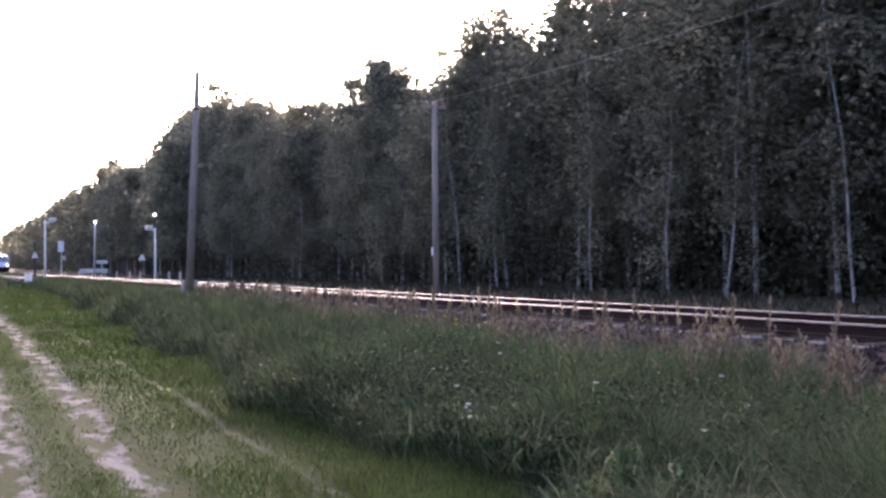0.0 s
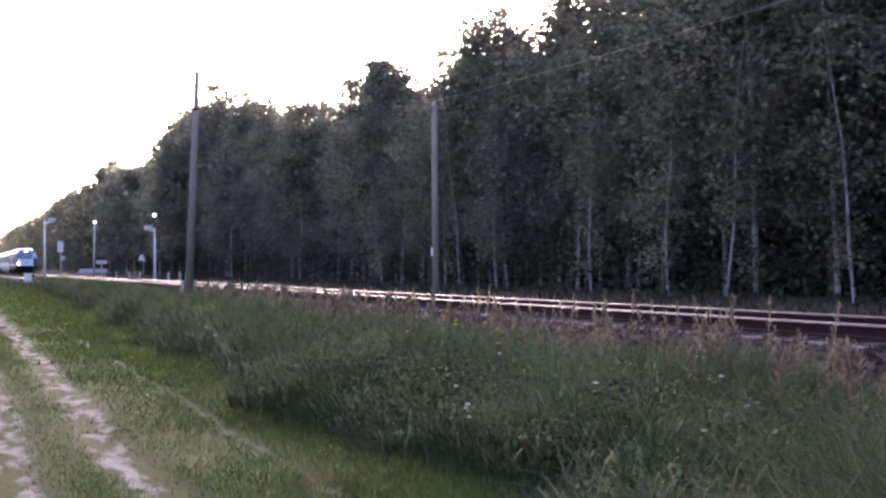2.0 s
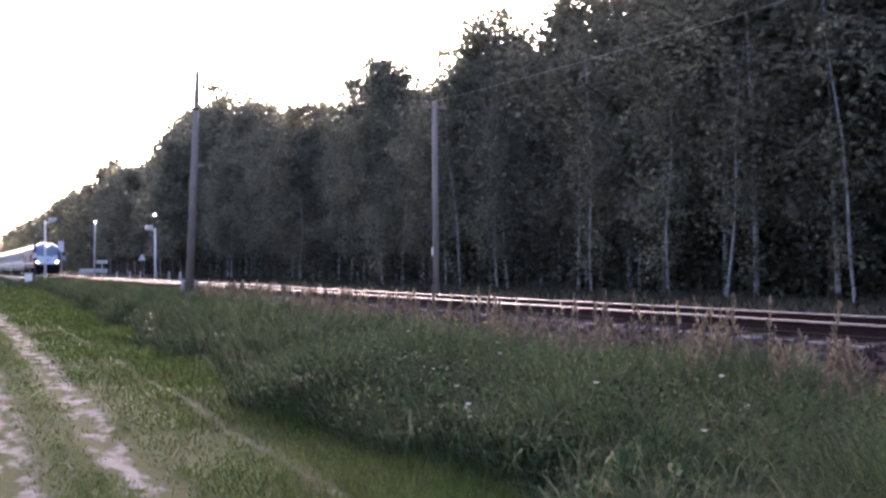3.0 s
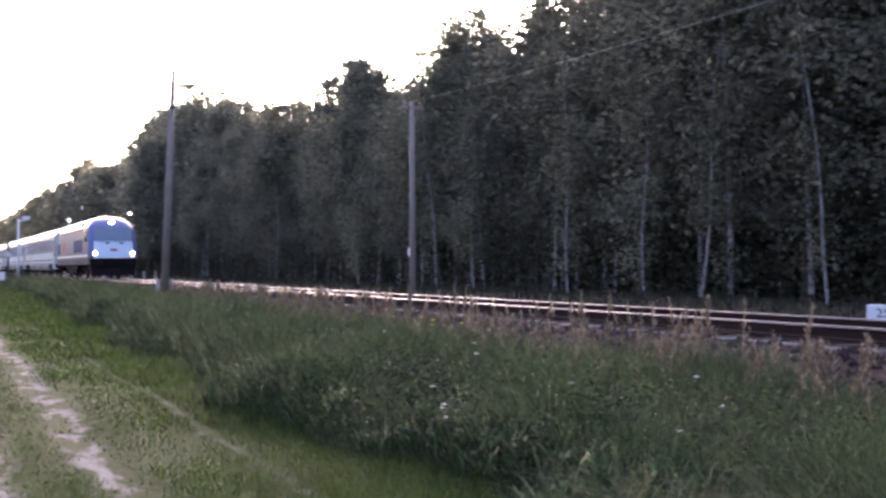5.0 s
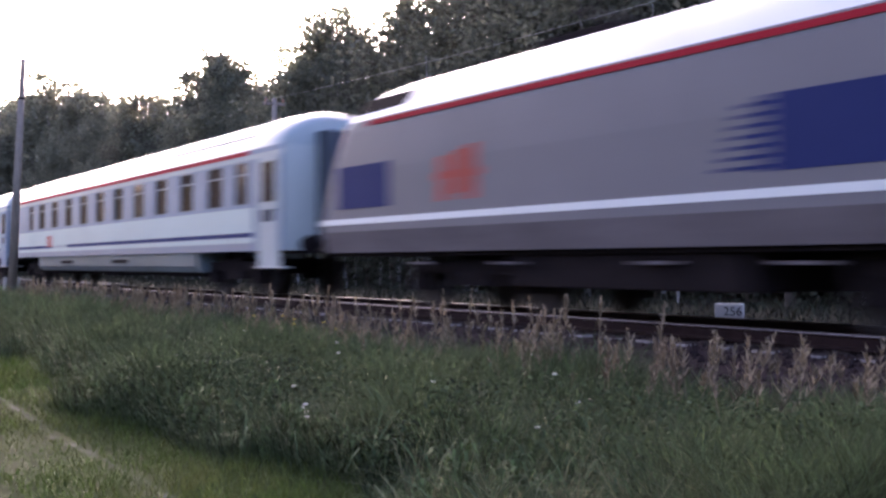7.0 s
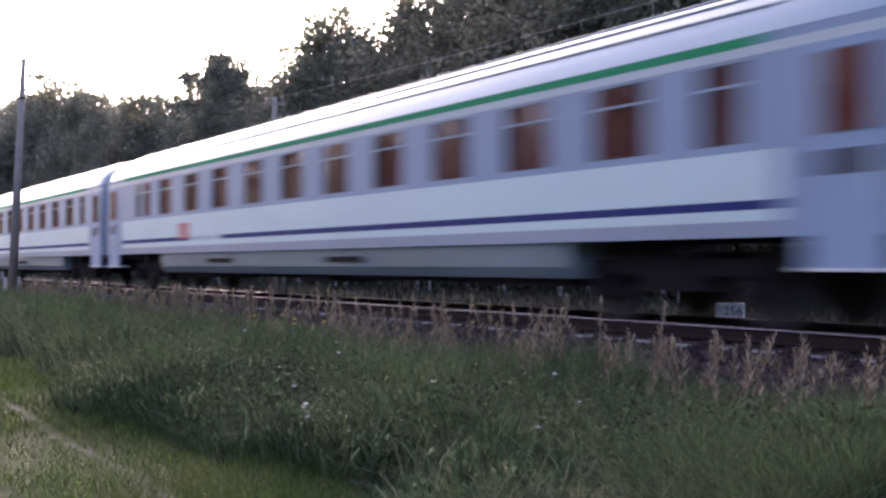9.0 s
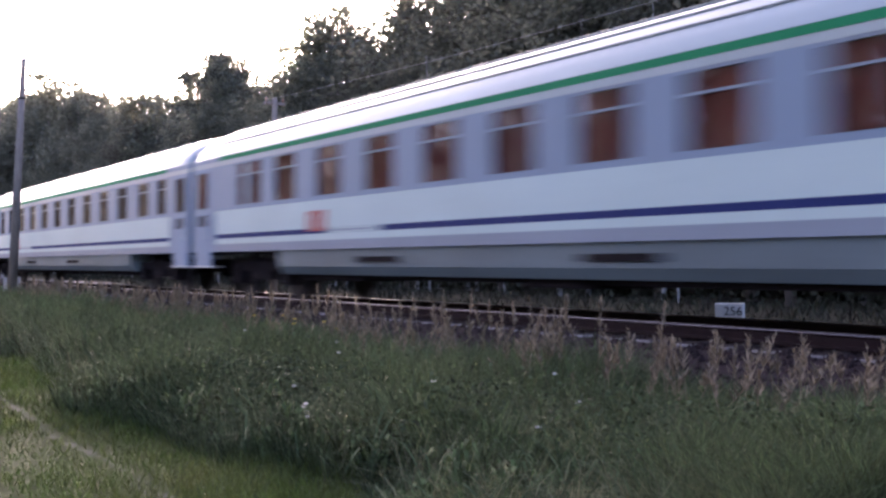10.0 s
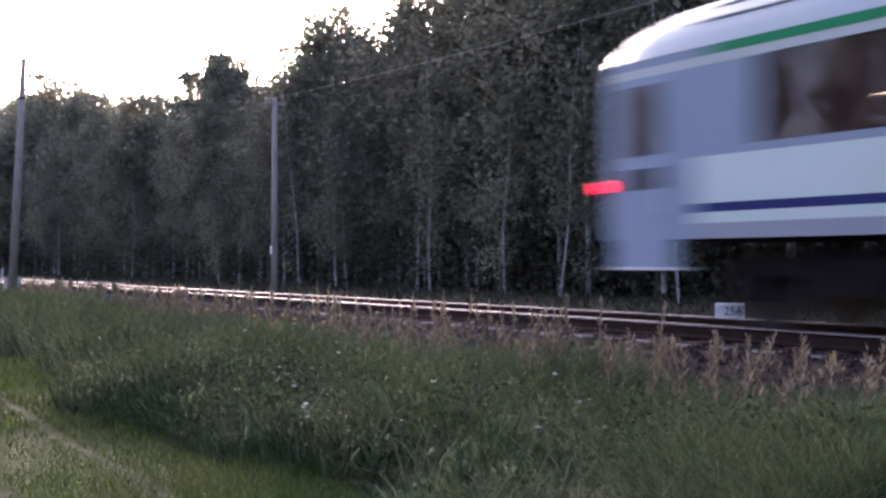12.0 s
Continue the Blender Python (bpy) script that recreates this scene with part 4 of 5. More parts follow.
    # slender birches that stand at the edge: foot, lean towards the top in metres, height
    for i, (x, y, dx, h) in enumerate(((-46.4, 22.1, -1.6, 8.5), (-43.2, 22.3, 0.1, 7.0), (-35.1, 22.3, -0.2, 9.5), (-30.2, 22.2, 0.3, 7.0),
                                       (-27.0, 22.2, 0.8, 8.0), (-21.6, 22.1, -1.1, 9.0), (-56.8, 22.0, -0.9, 4.0), (-73.0, 22.2, 0.2, 6.0))):
        t = thing("birch_sapling", pose(x, y, float(ground_z(x, y)) - 0.03), "thin white-stemmed birch before the dark wood", "tree", "birch stems")
        b = bmesh.new()
        line = [Vector((dx * u + 0.06 * math.sin(9 * u + x), 0.06 * math.cos(7 * u + x), h * u)) for u in (0, 0.16, 0.33, 0.5, 0.66, 0.83, 1)]
        tube(b, line, [0.050 - 0.0055 * k for k in range(7)])
        part("trunk", b, M["birch"], t, smooth=True)
        q = np.random.default_rng(300 + i)
        C = []
        for k in range(34):
            u = q.random() ** 0.6 if k > 9 else 0.1 + q.random() * 0.5
            p = line[min(5, int(u * 6))].lerp(line[min(5, int(u * 6)) + 1], u * 6 % 1)
            a = q.random() * 6.283
            rr = 0.15 + 0.7 * q.random()
            n = int(22 + 30 * q.random())
            C.append(np.array(p) + np.array((rr * math.cos(a), rr * math.sin(a), 0.1)) + q.standard_normal((n, 3)) * (0.28, 0.28, 0.34))
        P = np.concatenate(C)
        P = P[P[:, 2] > 0.5]
        ob_of("crown", fast_mesh("crown", leaf_quads(P, 0.13, 400 + i), np.arange(len(P) * 4).reshape(-1, 4)), M["leaf"], t, "sparse small green leaves")
    # thicket under and behind the first rows, its colour darkened for the wood's inner shade
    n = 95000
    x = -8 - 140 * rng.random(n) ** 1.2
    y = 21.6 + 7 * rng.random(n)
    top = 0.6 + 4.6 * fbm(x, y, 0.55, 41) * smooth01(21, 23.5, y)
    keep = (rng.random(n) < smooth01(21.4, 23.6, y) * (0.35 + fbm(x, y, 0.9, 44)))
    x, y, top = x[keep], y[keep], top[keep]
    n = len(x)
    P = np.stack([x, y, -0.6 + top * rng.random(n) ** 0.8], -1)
    tagged(ob_of("thicket", fast_mesh("thicket", leaf_quads(P, 0.17, 51), np.arange(n * 4).reshape(-1, 4)), M["thicket"]), "leafy thicket under the trees, coloured dark for the shade", "bushes", kind="stuff")
    n = 105000
    x = 15 - 780 * rng.random(n) ** 1.7
    y = 36 + 12 * rng.random(n)
    P = np.stack([x, y, -0.6 + np.where(rng.random(n) < 0.45, 5.0, 13.0) * rng.random(n) ** 0.9], -1)
    tagged(ob_of("deep_wood", fast_mesh("deep_wood", leaf_quads(P, 0.95, 52), np.arange(n * 4).reshape(-1, 4)), M["bush"]), "dense dark foliage deep in the wood", "woods", kind="stuff")


# ---------------------------------------------------------------- line-side things
def build_poles():
    # wooden pole on a concrete stub beside the track
    g = float(ground_z(-33, 6.5))
    p = thing("utility_pole", pose(-33.1, 6.5, g), "tall weathered wooden pole on twin concrete stubs", "pole")
    h = 6.42 - g
    part("pole_shaft", rod((0, 0, 0.15), (1.42, 0, h), 0.13, 0.08, 14), M["pole"], p, smooth=True)
    for s in (-1, 1):
        part("concrete_stub", rod((0.0, 0.19 * s, -0.1), (0.03, 0.18 * s, 0.92), 0.065, 0.055, 8), M["concrete"], p, "pale concrete foot")
    part("metal_band", rod((0.1, 0, 0.52), (0.112, 0, 0.57), 0.137, 0.137, 14), M["steel"], p)
    part("metal_band", rod((1.2, 0, h - 1.12), (1.21, 0, h - 1.07), 0.10, 0.10, 12), M["steel"], p)
    part("lightning_rod", rod((1.41, 0, h - 0.1), (1.44, 0, h + 0.15), 0.02, 0.012, 6), M["steel"], p)
    # telegraph poles across the track, with cross arms and wires
    for x in (-32.4, 9.0):
        g = float(ground_z(x, 14.5))
        p = thing("telegraph_pole", pose(x, 14.5, g), "weathered wooden telegraph pole with cross arm", "pole", "telegraph poles")
        h = 6.05 - g
        part("pole_shaft", rod((0, 0, -0.1), (0, 0, h), 0.115, 0.085, 14), M["pole"], p, smooth=True)
        part("cross_arm", box(-0.05, 0.05, -0.36, 0.36, h - 0.22, h - 0.12), M["pole"], p, bevel=0.008)
        for s in (-0.3, 0.3):
            part("insulator", ball((0, s, h - 0.05), 0.05, None, (1, 1, 1.4), 8), M["insul"], p)
        part("number_plate", box(-0.075, 0.055, -0.122, -0.112, 1.55, 1.82), M["white"], p, "small pale plate")
    for s in (-0.3,):
        for a, b in ((-32.4, 9.0),):
            bm = bmesh.new()
            rings = []
            for i in range(15):
                u = i / 14
                rings.append([bm.verts.new((a + (b - a) * u, 14.5 + s + 0.0045 * math.cos(q * 1.2566), 5.98 - 1.7 * u * (1 - u) + 0.0045 * math.sin(q * 1.2566))) for q in range(5)])
            for r0, r1 in zip(rings, rings[1:]):
                for q in range(5):
                    bm.faces.new((r0[q], r0[(q + 1) % 5], r1[(q + 1) % 5], r1[q]))
            tagged(part("telegraph_wire", bm, M["wire"]), "thin sagging wire between telegraph poles", "wire", "telegraph wires")


def digits(s, size, parent, m, material):
    cu = bpy.data.curves.new("number", "FONT")
    cu.body, cu.size, cu.extrude, cu.align_x = s, size, 0.002, "CENTER"
    tmp = bpy.data.objects.new("tmp", cu)
    scene.collection.objects.link(tmp)
    me = bpy.data.meshes.new_from_object(tmp.evaluated_get(bpy.context.evaluated_depsgraph_get()))
    bpy.data.objects.remove(tmp)
    o = ob_of("numerals", me, material, parent, "black painted numerals")
    o.matrix_basis = m
    return o


def build_sign():
    g = float(ground_z(-11.5, 12.9))
    s = thing("kilometre_post", pose(-11.55, 12.87, -0.85, 0, 0, 38), "low white concrete kilometre post with black numerals", "distance marker")
    part("slab", box(-0.22, 0.22, -0.08, 0.08, 0.0, 0.885), M["white"], s, bevel=0.02)
    digits("256", 0.19, s, pose(0.055, -0.084, 0.70, 90, 0, 0), M["black"])


def platform_lamp(x, y, z0, h, side):
    l = thing("platform_lamp", pose(x, y, z0), "pale concrete platform lamp post with bracket lantern", "lamp post", "platform lamps")
    part("post", rod((0, 0, 0), (0, 0, h), 0.105, 0.065, 10), M["white"], l, smooth=True)
    part("bracket", rod((0, 0, h - 0.2), (0, 0.75 * side, h - 0.1), 0.05, 0.05, 8), M["white"], l)
    part("lantern", box(-0.2, 0.2, 0.55 * side - 0.25, 0.55 * side + 0.35, h - 0.08, h + 0.2), M["lampgrey"], l, bevel=0.04)
    return l


def build_station():
    def fallen(bm):
        for v in bm.verts:
            v.co.z -= drop(v.co.x)
        return bm

    b = fallen(prism([(12.0, -0.8), (12.0, -0.26), (15.6, -0.26), (15.6, -0.8)], -175, -52))
    tagged(part("pavement", b, M["platform"]), "low grey platform across the track", "platform", kind="structure")
    tagged(part("trim", fallen(box(-175, -52, 11.97, 12.12, -0.27, -0.235)), M["concrete"]), "pale concrete platform edge", "platform edge", kind="structure")
    b = fallen(prism([(5.0, -0.9), (5.0, -0.12), (6.5, -0.12), (6.5, -0.9)], -170, -99))
    tagged(part("pavement", b, M["platform"]), "low grey platform beside the track", "platform", kind="structure")
    platform_lamp(-95.5, 6.8, -0.75, 5.3, 1)
    platform_lamp(-90.4, 15.0, -0.47, 4.26, -1)
    l = thing("street_lamp", pose(-121, 13.6, -0.55), "slim pale lamp post with small head", "lamp post", "platform lamps")
    part("post", rod((0, 0, 0), (0.9, 0, 5.9), 0.10, 0.06, 10), M["lampgrey"], l, smooth=True)
    part("lamp_head", ball((1.05, 0, 5.98), 0.13, None, (1.8, 1, 0.8)), M["globe"], l, "white lit lamp head")
    l = thing("globe_lamp", pose(-91.7, 15.2, -0.47), "white globe lamp on a thin dark post", "lamp post")
    part("post", rod((0, 0, 0), (0, 0, 5.31), 0.05, 0.04, 8), M["black"], l)
    part("globe", ball((0, 0, 5.41), 0.12), M["globe"], l, "white lit globe")
    part("collar", rod((0, 0, 5.16), (0, 0, 5.26), 0.14, 0.14, 12), M["black"], l)
    s = thing("rail_signal", pose(-167.9, 14.2, -0.67), "white railway sign panel on a thin post", "sign")
    part("post", rod((0, 0, 0), (0.3, 0, 3.6), 0.10, 0.09, 8), M["lampgrey"], s)
    part("panel", box(-0.06, 0.06, -0.45, 0.35, 3.5, 5.1), M["white"], s, bevel=0.02)
    part("lower_box", box(-0.1, 0.1, 0.0, 0.6, 2.3, 2.9), M["lampgrey"], s, bevel=0.02)
    for x, y, z, nm in ((-103.5, 6.5, 2.3, "dark"), (-92.2, 14.2, 1.6, "thin")):
        s = thing("warning_sign", pose(x, y, -0.85 if y < 10 else -0.47), "small pale triangular sign on a dark post", "sign", "warning signs")
        part("post", rod((0, 0, 0), (0, 0, z + 1.4), 0.09 if nm == "dark" else 0.04, None, 8), M["black"], s)
        t = prism([(-0.3, z), (0.3, z), (0.05, z + 0.5), (-0.05, z + 0.5)], 0.1, 0.14)
        part("sign_plate", t, M["lampgrey"], s, "grey triangular plate")
    c = thing("cable_cabinet", pose(-96, 5.5, float(ground_z(-96, 5.5))), "small white line-side cabinet in the grass", "cabinet")
    part("body", box(-0.3, 0.3, -0.28, 0.28, 0, 0.78), M["white"], c, bevel=0.03)
    part("lid", box(-0.33, 0.33, -0.31, 0.31, 0.78, 0.86), M["lampgrey"], c, bevel=0.02)
    b = thing("platform_bench", pose(-134, 15.0, -0.26 - drop(-134)), "pale bench with backrest on the platform", "bench")
    part("seat", box(-0.25, 0.25, -1.6, 1.6, 0.42, 0.5), M["lampgrey"], b, bevel=0.02)
    part("backrest", box(0.25, 0.32, -1.6, 1.6, 0.5, 0.95), M["lampgrey"], b, bevel=0.02)
    for y in (-1.3, 0, 1.3):
        part("leg", box(-0.2, 0.25, y - 0.06, y + 0.06, 0, 0.42), M["concrete"], b)
    t = thing("timetable_stand", pose(-126, 15.0, -0.26 - drop(-126)), "small pale notice stand on the platform", "notice stand")
    part("post", rod((0, 0, 0), (0, 0, 1.6), 0.06, None, 8), M["lampgrey"], t)
    part("board", box(-0.05, 0.05, -0.6, 0.6, 1.5, 1.9), M["lampgrey"], t, bevel=0.01)
    for x in (-113, -104, -97.5, -89.3, -83.5, -79, -150):
        f = thing("bollard", pose(x, 14.9, -0.26 - drop(x)), "short pale concrete post at the platform back", "bollard", "platform posts")
        part("post", rod((0, 0, 0), (0, 0, 0.62), 0.11, 0.09, 8), M["concrete"], f)
        part("cap", ball((0, 0, 0.62), 0.09, None, (1, 1, 0.5), 8), M["concrete"], f)


# ---------------------------------------------------------------- train
def wheelset(parent, x, r=0.46):
    part("wheel", rod((0, -0.80, 0), (0, -0.66, 0), r, r, 24), M["steel"], parent).matrix_basis = pose(x, 0, r + RAIL)
    part("wheel", rod((0, 0.66, 0), (0, 0.80, 0), r, r, 24), M["steel"], parent).matrix_basis = pose(x, 0, r + RAIL)
    part("axle_box", box(-0.17, 0.17, -1.12, -0.86, -0.15, 0.16), M["dark"], parent).matrix_basis = pose(x, 0, r + RAIL)


def bogie(parent, x, half=1.25):
    for s in (-half, half):
        wheelset(parent, x + s)
    b = bmesh.new()
    for y in (-0.98, 0.98):
        box(x - half - 0.3, x + half + 0.3, y - 0.07, y + 0.07, 0.52, 0.72, b)
        box(x - 0.55, x + 0.55, y - 0.09, y + 0.09, 0.34, 0.56, b)
    box(x - 0.3, x + 0.3, -1.0, 1.0, 0.45, 0.8, b)
    part("bogie_frame", b, M["dark"], parent)
    for s in (-0.35, 0.35):
        part("spring", rod((x + s, -1.0, 0.45), (x + s, -1.0, 0.92), 0.11, 0.11, 10), M["dark"], parent)


# outlines of half the coach body: (y, z) from the sill up over the roof
ROOF = [(1.41, 3.07), (1.385, 3.2), (1.30, 3.36), (1.14, 3.53), (0.90, 3.68), (0.6, 3.80), (0.3, 3.87), (0.0, 3.89)]


def sheet(x0, x1, z0, z1, y=-1.41, t=0.03):
    return box(x0, x1, y, y + t, z0, z1)


def coach(stripe, windows, style, label, tail=False, door_mat="door", end_mat="coachband"):
    """A passenger coach, from x = 0 (rear coupling plane) to 26.4, with its side panels, doors, windows and underframe."""
    c = thing("coach", pose(0, D, 0), label, "railway coach", "coaches of the train")
    A, B = 0.32, 26.08
    prof = ROOF + [(-y, z) for y, z in ROOF[-2::-1]]
    # roof with softly drooping ends
    bm = bmesh.new()
    rings = []
    for x, dz, k in ((A, 0.34, 0.93), (A + 0.25, 0.16, 0.975), (A + 0.7, 0.03, 1), (A + 1.3, 0, 1), (B - 1.3, 0, 1), (B - 0.7, 0.03, 1), (B - 0.25, 0.16, 0.975), (B, 0.34, 0.93)):
        rings.append([bm.verts.new((x, y * k, 3.07 + (z - 3.07) * (1 - dz))) for y, z in prof])
    for r0, r1 in zip(rings, rings[1:]):
        for i in range(len(prof) - 1):
            bm.faces.new((r0[i], r0[i + 1], r1[i + 1], r1[i])).smooth = True
    bm.faces.new(rings[0][::-1])
    bm.faces.new(rings[-1])
    bmesh.ops.recalc_face_normals(bm, faces=bm.faces[:])
    part("roof", bm, M["coachroof"], c, "pale grey roof", smooth=False)
    for z, y in ((3.37, -1.285), (3.56, -1.09), (3.72, -0.80)):
        part("roof_rib", rod((A + 1.4, y - 0.005, z + 0.01), (B - 1.4, y - 0.005, z + 0.012), 0.022, None, 6), M["skirt"], c)
    # core that closes the far side, ends and floor
    part("far_side", box(A + 0.05, B - 0.05, 1.36, 1.41, 0.94, 3.07), M["coachwhite"], c)
    part("floor_pan", box(A + 0.05, B - 0.05, -1.36, 1.36, 0.94, 1.15), M["dark"], c)
    for x in (A, B - 0.06):
        part("end_wall", box(x, x + 0.06, -1.375, 1.36, 0.94, 3.07), M[end_mat], c)
    part("ceiling_panel", box(A + 0.1, B - 0.1, -1.3, 1.3, 2.98, 3.02), M["coachwhite"], c)
    part("corridor_wall", box(A + 1.8, B - 1.8, -1.335, -1.30, 1.15, 2.98), M["curtain" if style == "curtain" else "panelling"], c)
    d0, d1 = A + 1.45, B - 1.45
    # bands of the near side
    part("cant_rail", sheet(A, B, 2.86, 2.965), M["coachpale"], c)
    part("class_stripe", sheet(d0 + 0.2, d1 - 0.2, 2.965, 3.066, -1.414), M[stripe], c, stripe + " stripe under the roof")
    part("cant_strip", sheet(A, B, 2.965, 3.07, -1.405), M["coachband"], c)
    part("sill_band", sheet(d0, d1, 1.85, 1.94), M["coachband"], c)
    part("white_band", sheet(d0, d1, 1.33, 1.85), M["coachwhite"], c, "pale band below the windows")
    part("blue_line", sheet(d0, d1, 1.23, 1.33), M["navy"], c, "dark blue line")
    part("lower_band", sheet(d0, d1, 1.11, 1.23), M["coachwhite"], c)
    part("sole_bar", sheet(d0, d1, 0.94, 1.11), M["coachgrey"], c)
    # window band: piers, panes, frames, curtains
    z0, z1 = 1.94, 2.86
    edges = [d0]
    for x, w in windows:
        edges += [x - w / 2, x + w / 2]
    edges.append(d1)
    for a, b in zip(edges[0::2], edges[1::2]):
        if b - a > 0.01:
            part("pier", sheet(a, b, z0, z1), M["coachband"], c)
    for i, (x, w) in enumerate(windows):
        p = part("window", sheet(x - w / 2, x + w / 2, z0, z1, -1.385, 0.012), M["glass"], c, "dark reflective window pane")
        if style != "ribbon":
            f = bmesh.new()
            box(x - w / 2, x + w / 2, -1.404, -1.38, z1 - 0.30, z1 - 0.27, f)
            box(x - w / 2, x + w / 2, -1.404, -1.38, z1 - 0.04, z1, f)
            part("window_bar", f, M["coachgrey"], p)
            if style == "curtain":
                side = -1 if i % 2 else 1
                part("curtain", sheet(x + side * w * 0.24 - w * 0.22, x + side * w * 0.24 + w * 0.22, z0 + 0.02, z1 - 0.05, -1.36, 0.01), M["curtain"], p, "rust-red curtain")
        else:
            part("window_joint", box(x + w / 2 - 0.02, x + w / 2 + 0.02, -1.40, -1.38, z0, z1), M["black"], p)
    if style == "ribbon":
        for x, levels in ((4.8, 1), (7.0, 3), (9.2, 3), (11.5, 2), (13.7, 3), (15.9, 1), (18.1, 1), (20.25, 1), (22.3, 3)):
            for k in range(levels):
                wide = 1.2 if levels == 1 else 0.75
                part("reading_light", box(x - wide / 2, x + wide / 2, -1.352, -1.342, 2.26 + 0.245 * k, 2.272 + 0.245 * k), M["tube"], c, "warm interior light")
    # doors with windows and footboards, and the plain vestibule panels beside them
    for a, s in ((A + 0.12, 1), (B - 0.12 - 1.0, -1)):
        dr = part("door", sheet(a, a + 1.0, 0.62, 2.86, -1.418, 0.05), M[door_mat], c, "grey-blue entrance door", bevel=0.008)
        part("door_blind", sheet(a + 0.2, a + 0.8, 1.95, 2.74, -1.4215, 0.006), M["curtain" if style == "curtain" else "coachgrey" if style == "ribbon" else "panelling"], dr)
        part("door_window", sheet(a + 0.18, a + 0.82, 1.93, 2.76, -1.432, 0.006), M["glass"], dr)
        part("door_panel", sheet(a + 0.15, a + 0.85, 1.53, 1.78, -1.422, 0.006), M["rubber"], dr)
        part("footboard", box(a - 0.05, a + 1.05, -1.44, -1.15, 0.585, 0.62), M["lampgrey"], dr)
        part("door_handle", rod((a + 0.9, -1.45, 1.25), (a + 0.9, -1.45, 1.75), 0.015, None, 6), M["lampgrey"], dr)
        e0, e1 = (A, A + 0.115) if s > 0 else (a + 1.005, B)
        part("corner_post", sheet(e0, e1, 0.94, 2.86), M["coachband"], c)
        e0, e1 = (a + 1.005, d0) if s > 0 else (d1, a - 0.005)
        part("vestibule_panel", sheet(e0, e1, 0.94, 2.86), M["coachband"], c)
    # gangway bellows
    for x0, x1 in ((-0.1, A), (B, 26.5)):
        b = bmesh.new()
        for i in range(5):
            u = x0 + (x1 - x0) * i / 5
            box(u + 0.005, u + (x1 - x0) / 5 - 0.012, -0.62, 0.62, 1.1, 3.35, b)
        part("gangway", b, M["rubber"], c, "black ribbed gangway bellows")
    # red logo plate
    part("logo_plate", sheet(6.45, 7.2, 1.28, 1.66, -1.4145, 0.008), M["logored"], c, "orange-red painted emblem")
    part("logo_gap", sheet(6.62, 6.70, 1.30, 1.60, -1.4165, 0.008), M["coachwhite"], c)
    part("logo_gap", sheet(6.92, 7.0, 1.34, 1.64, -1.4165, 0.008), M["coachwhite"], c)
    part("lettering_panel", sheet(7.25, 9.2, 1.235, 1.325, -1.4145, 0.008), M["coachwhite"], c)
    part("lettering_bar", sheet(7.3, 9.0, 1.262, 1.30, -1.4165, 0.006), M["coachgrey"], c, "plain grey bar of lettering")
    # skirts and boxes between the bogies
    part("skirt", prism([(-1.36, 0.94), (-1.33, 0.62), (-1.24, 0.47), (1.24, 0.47), (1.33, 0.62), (1.36, 0.94)], 5.0, 21.2), M["skirt"], c, "grey underfloor skirt")
    for x in (9.0, 15.0):
        part("skirt_hatch", box(x - 0.7, x + 0.7, -1.372, -1.30, 0.70, 0.80), M["dark"], c)
    for x0, x1, zb in ((5.4, 8.2, 0.36), (8.5, 12.4, 0.40), (12.7, 14.1, 0.34), (14.5, 18.2, 0.39), (18.5, 20.9, 0.36)):
        part("underfloor_box", box(x0, x1, -1.12, 1.12, zb, 0.48), M["dark"], c, bevel=0.03)
    bogie(c, 3.5)
    bogie(c, 22.8)
    for x, s in ((0.0, 1), (26.4, -1)):
        for y in (-0.875, 0.875):
            part("buffer", rod((x + 0.02 * s, y, 1.06), (x + 0.5 * s, y, 1.06), 0.2, 0.1, 14), M["dark"], c)
    if tail:
        for y in (-1.12, 1.12):
            part("tail_lamp", box(A - 0.10, A + 0.03, y * 1.27 - 0.08, y * 1.27 + 0.08, 1.53, 1.66), M["taillight"], c, "glowing red tail lamp", bevel=0.02)
    return c


def loop_at(w, xf, xr, r, side_x):
    """A rounded plan outline: up the near side to the front, across, back, and across the rear."""
    pts = [(x, -w) for x in side_x]
    for i in range(1, 7):
        a = math.pi / 2 * i / 6
        pts.append((xf - r + r * math.sin(a), -w + r - r * math.cos(a)))
    n = 6
    for i in range(1, n + 1):
        pts.append((xf, -w + r + (2 * w - 2 * r) * i / n))
    for i in range(1, 7):
        a = math.pi / 2 * i / 6
        pts.append((xf - r + r * math.cos(a), w - r + r * math.sin(a)))
    pts += [(x, w) for x in side_x[::-1]]
    for i in range(1, 7):
        a = math.pi / 2 * i / 6
        pts.append((xr + r - r * math.sin(a), w - r + r * math.cos(a)))
    for i in range(1, n + 1):
        pts.append((xr, w - r - (2 * w - 2 * r) * i / n))
    for i in range(1, 6):
        a = math.pi / 2 * i / 6
        pts.append((xr + r - r * math.cos(a), -w + r - r * math.sin(a)))
    return pts


LOCO = 17.2
LEVELS = [  # z, half width, front, corner radius
    (0.86, 1.44, 0.02, 0.45), (1.23, 1.47, 0.14, 0.50), (1.35, 1.47, 0.16, 0.55), (1.50, 1.47, 0.12, 0.6), (1.75, 1.47, 0.06, 0.62),
    (2.00, 1.47, -0.01, 0.64), (2.26, 1.47, -0.09, 0.66), (2.60, 1.45, -0.25, 0.68), (2.95, 1.42, -0.46, 0.68), (3.14, 1.38, -0.60, 0.66),
    (3.32, 1.28, -0.80, 0.62), (3.50, 1.14, -1.05, 0.58), (3.66, 0.95, -1.35, 0.52), (3.78, 0.70, -1.75, 0.45), (3.85, 0.40, -2.3, 0.30)]


